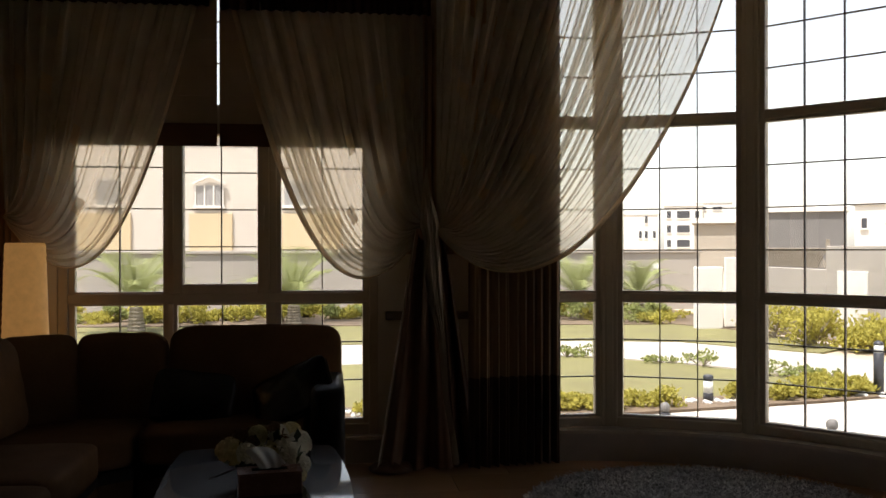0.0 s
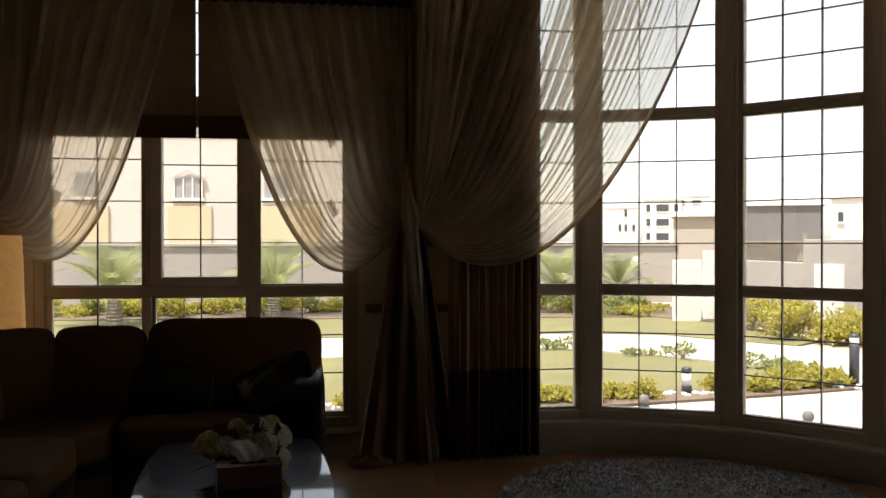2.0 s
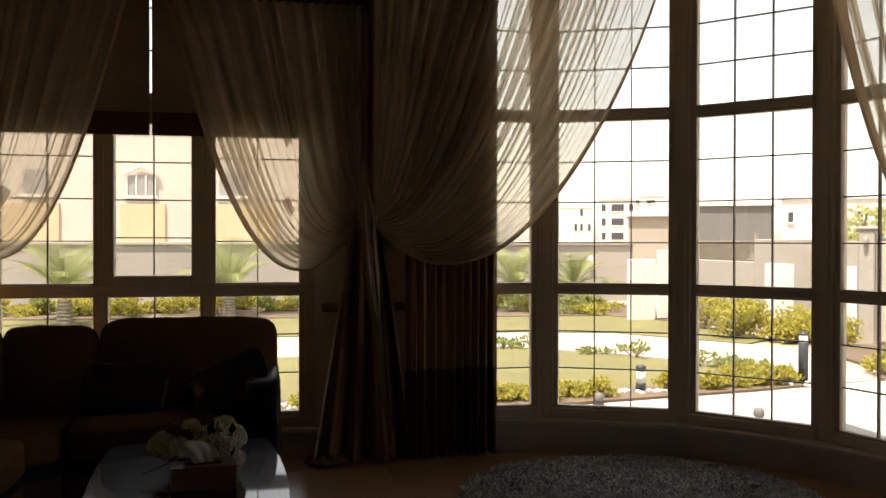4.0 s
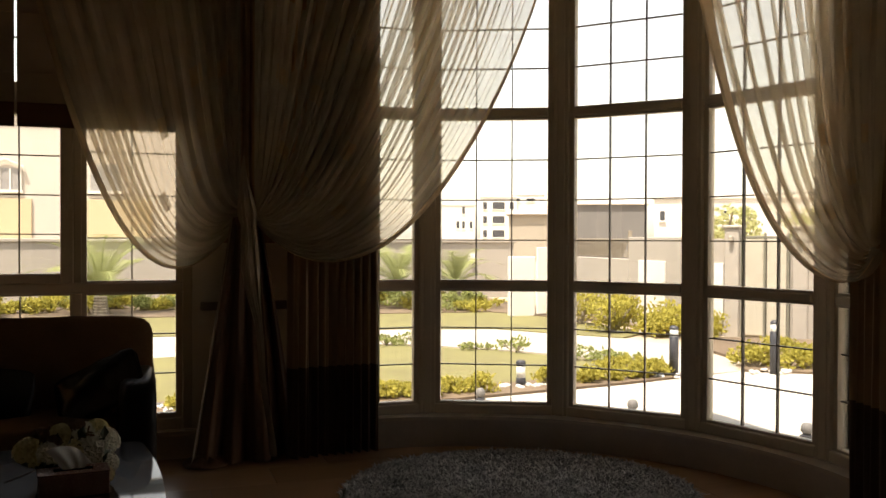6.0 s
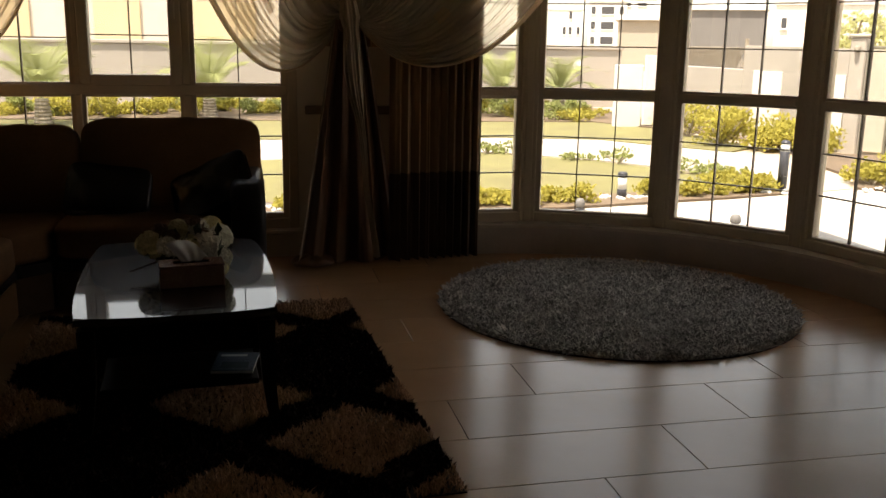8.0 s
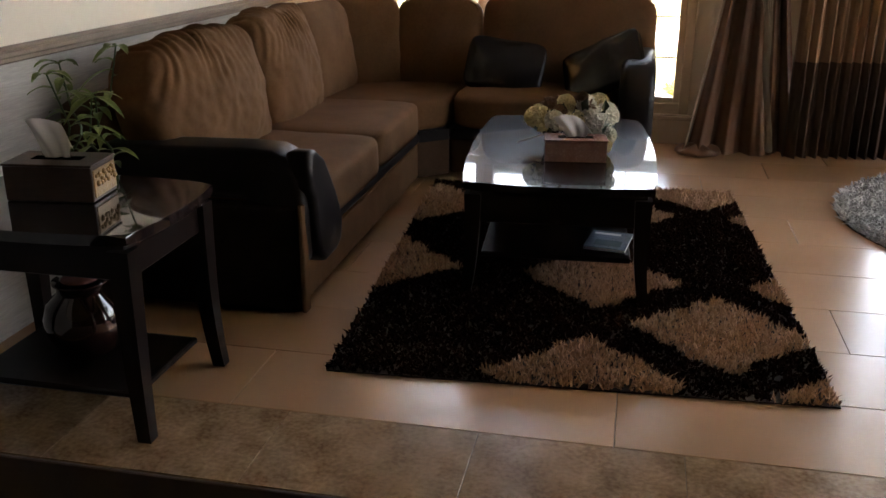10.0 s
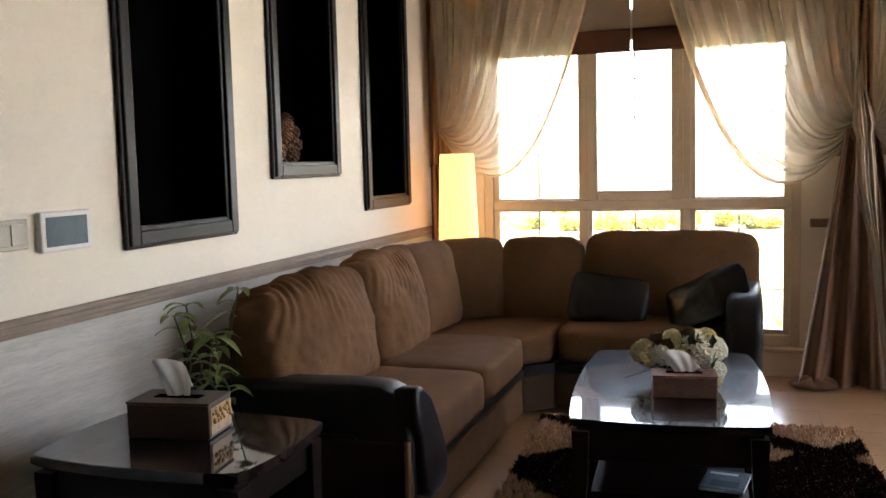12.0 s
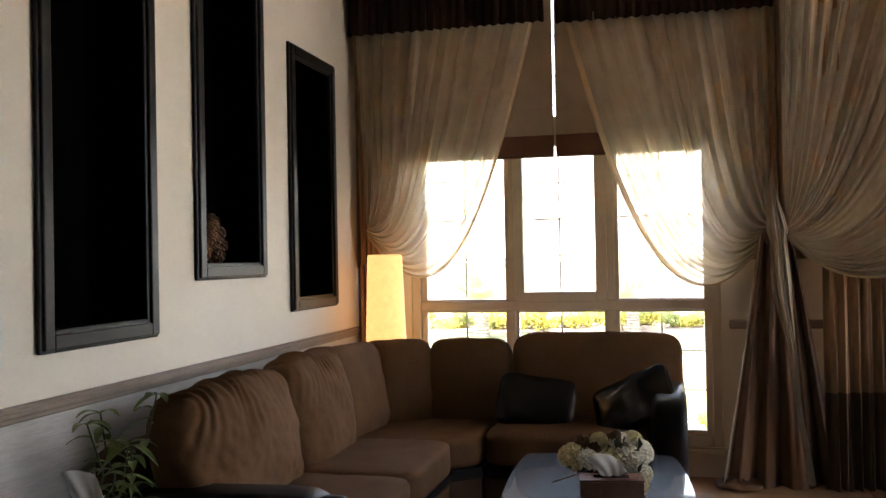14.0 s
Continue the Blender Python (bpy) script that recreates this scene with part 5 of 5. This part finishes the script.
# lucky bamboo behind the end table
M_BAMB = mat("bamboo_green", (0.055, 0.085, 0.022), (0.035, 0.055, 0.015), 14, 0.4)
M_BLEAF = mat("bamboo_leaf", (0.22, 0.27, 0.075), (0.13, 0.165, 0.045), 10, 0.45)
pl = thing("potted_plant", "lucky bamboo with curling stems in a dark pot", "plant", at=(-1.93, 3.0, 0.0))
part("pot", lathe([(0.07, 0.02), (0.075, 0.0), (0.09, 0.10), (0.105, 0.40), (0.11, 0.52), (0.10, 0.52), (0.09, 0.48), (0.02, 0.47)], 24), M_BOWL, pl, "tall dark pot", True)
r_ = random.Random(21)
for k in range(5):
    bx, by = r_.uniform(-0.05, 0.05), r_.uniform(-0.06, 0.06)
    hgt = r_.uniform(0.36, 0.52)
    pts = []
    for i in range(20):
        t_ = i / 19
        cu = 0.05 * max(0.0, math.sin(math.pi * min(1, t_ * 1.6)))
        pts.append(Vector((bx + (k - 2) * 0.018 * t_ + cu * math.cos(9 * t_ + k * 1.3), by + (k - 2) * 0.085 * t_ + cu * math.sin(9 * t_ + k * 1.3), 0.48 + hgt * t_)))
    bm_ = bmesh.new()
    prev = None
    for i, p in enumerate(pts):
        d = (pts[min(i + 1, 19)] - pts[max(i - 1, 0)]).normalized()
        t1 = d.orthogonal().normalized()
        t2 = d.cross(t1)
        rr = 0.0055 - 0.0025 * i / 19
        loop = [bm_.verts.new(p + (t1 * math.cos(j * 1.0472) + t2 * math.sin(j * 1.0472)) * rr) for j in range(6)]
        if prev:
            for j in range(6):
                bm_.faces.new((prev[j], prev[(j + 1) % 6], loop[(j + 1) % 6], loop[j]))
        prev = loop
    st = part("stem", bm_, M_BAMB, pl, "", True)
    v, f = [], []
    for i in range(15):
        t_ = 0.25 + 0.75 * i / 11 if i < 11 else 1.0
        p = pts[int(t_ * 19)]
        a = r_.uniform(0, 6.28)
        L_ = r_.uniform(0.07, 0.14)
        d = Vector((math.cos(a), math.sin(a), r_.uniform(0.0, 0.8))).normalized()
        sd = d.cross(Vector((0, 0, 1))).normalized()
        b = len(v)
        for q in range(6):
            s_ = q / 5
            c = p + d * L_ * s_ - Vector((0, 0, 0.6 * L_ * s_ * s_))
            w = 0.017 * math.sin(math.pi * (0.08 + 0.9 * s_))
            v += [c - sd * w, c + Vector((0, 0, -0.004)), c + sd * w]
            if q:
                e = b + 3 * q
                f += [(e - 3, e - 2, e + 1, e), (e - 2, e - 1, e + 2, e + 1)]
    me = bpy.data.meshes.new("leaf_tuft")
    me.from_pydata([tuple(p) for p in v], [], f)
    link_mesh("leaf_tuft", me, M_BLEAF, pl)["kind"] = "stuff"

# glass jar under the end table
M_JAR = mat("dark_glass_jar", (0.035, 0.014, 0.010), (0.015, 0.007, 0.006), 14, 0.06, coat=0.8, rvar=0.03)
M_POT = mat("potpourri_red", (0.20, 0.06, 0.04), (0.10, 0.03, 0.02), 40, 0.8)
jr = thing("glass_jar", "round dark glass jar of potpourri on the table shelf", "jar", at=(-1.68, 2.42, 0.121))
part("body", lathe([(0.05, 0), (0.085, 0.02), (0.118, 0.08), (0.125, 0.13), (0.11, 0.18), (0.075, 0.215), (0.07, 0.235)], 32), M_JAR, jr, "", True)
part("rim", lathe([(0.070, 0.236), (0.085, 0.247), (0.086, 0.255), (0.06, 0.257)], 32), M_JAR, jr, "", True)
part("filling", lathe([(0.058, 0.257), (0.05, 0.266), (0.02, 0.272)], 20), M_POT, jr, "dark red potpourri", True)

# ---- floor lamp ----
M_SHADE = glow_mat("amber_lamp_shade", (1.0, 0.50, 0.14), 0.082, (0.70, 0.45, 0.16))
lp = thing("floor_lamp", "tall amber paper column floor lamp, lit", "lamp", at=(-1.878, 6.03, 0.0))
part("base", lathe([(0.12, 0), (0.125, 0.01), (0.125, 0.03), (0.11, 0.035)], 28), M_DARKW, lp, "", True)
prof = [(0.130, 0.036)]
for i in range(60):
    z = 0.04 + i * (1.50 / 60)
    prof += [(0.148 - 0.030 * max(0.0, z - 0.6) / 0.94 - 0.012 * max(0.0, 0.6 - z) / 0.6 + (0.0025 if i % 2 else 0), z)]
prof += [(0.115, 1.54), (0.108, 1.54)]
part("shade", lathe(prof, 36), M_SHADE, lp, "ribbed amber paper shade", True)

# ---- wall recesses, panel, switch ----
M_DRY = mat("dry_flower_mix", (0.55, 0.32, 0.18), (0.28, 0.10, 0.05), 26, 0.8)
for i, (y0, y1, z0, z1) in enumerate(NICHES):
    nb = thing("wall_niche", "tall black recess with a dark ebony frame", "niche", "framed recesses")
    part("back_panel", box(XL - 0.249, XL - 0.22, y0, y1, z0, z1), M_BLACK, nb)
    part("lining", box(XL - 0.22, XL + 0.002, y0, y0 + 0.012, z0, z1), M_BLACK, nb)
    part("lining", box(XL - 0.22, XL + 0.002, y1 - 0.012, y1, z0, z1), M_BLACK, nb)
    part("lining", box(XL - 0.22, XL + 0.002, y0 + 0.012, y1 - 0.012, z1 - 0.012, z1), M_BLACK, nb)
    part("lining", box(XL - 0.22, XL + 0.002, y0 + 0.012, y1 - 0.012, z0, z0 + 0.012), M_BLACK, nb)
    a0, a1, b0, b1 = y0 - 0.05, y1 + 0.055, z0 - 0.05, z1 + 0.05
    for w, d in ((0.085, 0.022), (0.055, 0.036)):
        o_ = 0.0 if w > 0.06 else 0.012
        part("frame_bar", box(XL + 0.002, XL + d, a0 + o_, a0 + o_ + w, b0 + o_, b1 - o_, 0.006, 2), M_EBONY, nb)
        part("frame_bar", box(XL + 0.002, XL + d, a1 - o_ - w, a1 - o_, b0 + o_, b1 - o_, 0.006, 2), M_EBONY, nb)
        part("frame_bar", box(XL + 0.002, XL + d, a0 + o_ + w, a1 - o_ - w, b0 + o_, b0 + o_ + w, 0.006, 2), M_EBONY, nb)
        part("frame_bar", box(XL + 0.002, XL + d, a0 + o_ + w, a1 - o_ - w, b1 - o_ - w, b1 - o_, 0.006, 2), M_EBONY, nb)
df = thing("dried_flowers", "dried brown and cream flowers standing in the recess", "flowers", at=(XL - 0.10, 4.35, NICHES[1][2] + 0.013))
for i in range(11):
    o = link_mesh("flower_head", bloom(0.032 + 0.009 * (i % 3), 40 + i, 50), (M_DRY, M_PET_B, M_DRY)[i % 3], df)
    o.location = (0.035 * math.sin(i * 2.2), 0.045 * math.cos(i * 1.7), 0.035 + 0.020 * i)
M_PLAST = mat("white_plastic", (0.68, 0.66, 0.62), (0.64, 0.62, 0.58), 10, 0.35)
M_SWITCH = mat("grey_switch_plate", (0.24, 0.22, 0.19), (0.2, 0.18, 0.155), 10, 0.35, metal=0.5)
cp = thing("control_panel", "white wall control panel with a grey screen", "control panel")
part("housing", box(XL, XL + 0.026, 2.395, 2.635, 1.218, 1.352, 0.006, 2), M_PLAST, cp)
part("screen", box(XL + 0.0265, XL + 0.029, 2.415, 2.612, 1.236, 1.334, 0.001), M_SCREEN, cp, "dark grey-green screen")
sw = thing("light_switch", "grey metal double switch plate on the wall", "switch")
part("plate", box(XL, XL + 0.009, 2.20, 2.355, 1.238, 1.335, 0.003, 2), M_SWITCH, sw)
for k in range(2):
    part("rocker", box(XL + 0.0095, XL + 0.014, 2.22 + 0.06 * k, 2.275 + 0.06 * k, 1.252, 1.320, 0.002), M_SWITCH, sw)

# ---- rugs ----
M_RUG_D = mat("dark_brown_pile", (0.024, 0.010, 0.006), (0.013, 0.006, 0.004), 30, 1.0, spec=0.0)
M_RUG_L = mat("tan_shag_wool", (0.69, 0.44, 0.28), (0.38, 0.23, 0.135), 60, 0.95, spec=0.05)
M_RUG_G = mat("silver_grey_pile", (0.96, 0.92, 0.87), (0.10, 0.095, 0.09), 7, 0.9, stretch=(1, 5, 1), fine=0.5)
M_BACK = mat("rug_backing", (0.05, 0.035, 0.025), (0.04, 0.028, 0.02), 20, 0.95)


def tufts(name, xy, h, w, lean, seed, ridge=0.0):
    """Pile: one bent blade for every place in xy."""
    rng = np.random.default_rng(seed)
    n = len(xy)
    a = rng.uniform(0, 2 * np.pi, n)
    ln = rng.normal(0, lean, (n, 2))
    hh = h * rng.uniform(0.7, 1.15, n) * (1 + ridge * np.sin(xy[:, 1] * 125 + 2.2 * np.sin(xy[:, 0] * 7 + 3 * xy[:, 1]) + 1.5 * np.sin(xy[:, 0] * 23)))
    c, s = np.cos(a) * w, np.sin(a) * w
    z0 = np.full(n, 0.004)
    v = np.empty((n, 5, 3))
    v[:, 0] = np.stack([xy[:, 0] - c, xy[:, 1] - s, z0], 1)
    v[:, 1] = np.stack([xy[:, 0] + c, xy[:, 1] + s, z0], 1)
    v[:, 2] = np.stack([xy[:, 0] + c * 0.9 + ln[:, 0] * 0.5, xy[:, 1] + s * 0.9 + ln[:, 1] * 0.5, hh * 0.65], 1)
    v[:, 3] = np.stack([xy[:, 0] - c * 0.9 + ln[:, 0] * 0.5, xy[:, 1] - s * 0.9 + ln[:, 1] * 0.5, hh * 0.65], 1)
    v[:, 4] = np.stack([xy[:, 0] + ln[:, 0] * 1.3, xy[:, 1] + ln[:, 1] * 1.3, hh], 1)
    b = np.arange(n) * 5
    f = [(i, i + 1, i + 2, i + 3) for i in b.tolist()] + [(i + 3, i + 2, i + 4) for i in b.tolist()]
    me = bpy.data.meshes.new(name)
    me.from_pydata(v.reshape(-1, 3).tolist(), [], f)
    return me


rng = np.random.default_rng(4)
RW, RL = 1.67, 2.43
rug = thing("area_rug", "dark brown shag rug with tan diamond shapes", "rug", at=(-0.204, 3.939, 0.0), rz=3.4)
part("backing", box(-RW / 2, RW / 2, -RL / 2, RL / 2, 0.001, 0.006), M_BACK, rug)
xy = rng.uniform((-RW / 2, -RL / 2), (RW / 2, RL / 2), (46000, 2))
# diamonds on a slanting lattice
ca, sa = math.cos(radians(3.4)), math.sin(radians(3.4))
wx, wy = -0.204 + ca * xy[:, 0] - sa * xy[:, 1] - 0.37, 3.939 + sa * xy[:, 0] + ca * xy[:, 1] - 3.25
wx = wx + 0.012 * np.sin(wy * 23) + 0.01 * np.sin(wy * 51 + 1)
la, lb = (wx + wy) / 0.94, (wy - wx) / 0.94
ia, ib = np.round(la), np.round(lb)
near = np.maximum(np.abs(la - ia), np.abs(lb - ib)) < 0.36
col, tot = (ia - ib).astype(int), (ia + ib).astype(int)
corner = (wx < -0.95) & (wy < -0.15)
light = near & ~corner & ((col % 2 == 1) | ((tot % 4 == 0) & (col % 4 == 0)))
for nm, sel, m_, lab, hh, ww in (("dark_shag", ~light, M_RUG_D, "dark brown shag pile", 0.024, 0.0055), ("tan_shag", light, M_RUG_L, "tan shag diamonds", 0.034, 0.0035)):
    o = link_mesh(nm, tufts(nm, xy[sel], hh, ww, 0.010, 5), m_, rug, lab)
    o["kind"] = "stuff"
rr = thing("round_rug", "round silver grey shag rug in the bay", "rug", at=(2.12, 4.92, 0.0))
part("backing", lathe([(1.045, 0.001), (1.045, 0.006)], 72), M_BACK, rr)
t_ = rng.uniform(0, 2 * np.pi, 44000)
r2 = 1.04 * np.sqrt(rng.random(44000))
o = link_mesh("shag", tufts("shag", np.stack([r2 * np.cos(t_), r2 * np.sin(t_)], 1), 0.030, 0.0075, 0.018, 6, 0.45), M_RUG_G, rr, "silver grey shag pile")
o["kind"] = "stuff"

# ---- floor tiles ----
FL = bpy.data.objects["floor"]


def inside(x, y):
    if y > YW - 0.02 and x < START[0]:
        return False
    return math.hypot(x - BX, y - BY) < 2.09 or (x < (END[0] if y < END[1] else BX)) and (y < YW)


TX, TY = 1.20, 0.40
tile_me = {}


def lay_tile(x0, x1, y0, y1, bevel):
    key = (round(x1 - x0, 3), round(y1 - y0, 3), bevel)
    if key not in tile_me:
        b_ = box(0, key[0], 0, key[1], -0.006, 0.0, bevel)
        tile_me[key] = bpy.data.meshes.new("tile")
        b_.to_mesh(tile_me[key])
        b_.free()
        tile_me[key].materials.append(M_TILE)
    ob = new("tile", tile_me[key])
    ob.location = (x0, y0, 0)
    ob.parent = FL


def reach(y):
    """How far east the floor goes at y: to the side wall, or into the bay's curved wall."""
    if y < END[1]:
        return END[0] + 0.02
    return BX + math.sqrt(max(0.0, 2.3 ** 2 - (y - BY) ** 2))


for j in range(11):
    for i in range(-1, 6):
        x0 = XL + i * TX + (0.0, 0.4, 0.8)[j % 3] - 0.2
        y0 = 2.40 + j * TY
        x1, y1 = min(x0 + TX - 0.003, 4.2), min(y0 + TY - 0.003, 6.48)
        x0 = max(x0, XL)
        if x1 - x0 < 0.03 or y1 - y0 < 0.03:
            continue
        if not (inside(x0, y0) or inside(x1, y0) or inside(x0, y1) or inside(x1, y1)):
            continue
        if x1 <= min(reach(y0), reach(y1)):
            lay_tile(x0, x1, y0, y1, 0.0015)
            continue
        # cut to the curve of the wall
        n = 6
        for k in range(n):
            a, b = y0 + (y1 - y0) * k / n, y0 + (y1 - y0) * (k + 1) / n
            e = min(x1, reach(a), reach(b))
            if e - x0 > 0.02:
                lay_tile(x0, e, a, b, 0.0)
mb = box(0, 0.5985, 0, 0.397, -0.006, 0.0, 0.0007)
me = bpy.data.meshes.new("marble_slab")
mb.to_mesh(me)
mb.free()
me.materials.append(M_MARBLE)
for i in range(9):
    t_ = new("marble_slab", me)
    t_.location = (XL + i * 0.6, 2.0, 0)
    t_.parent = FL
structure("trim_step_nosing", box(XL, END[0], 1.985, 1.999, -0.16, -0.002, 0.003), mat("dark_step_riser", (0.10, 0.06, 0.035), (0.07, 0.04, 0.025), 8, 0.4), "dark riser of the single step", "step")
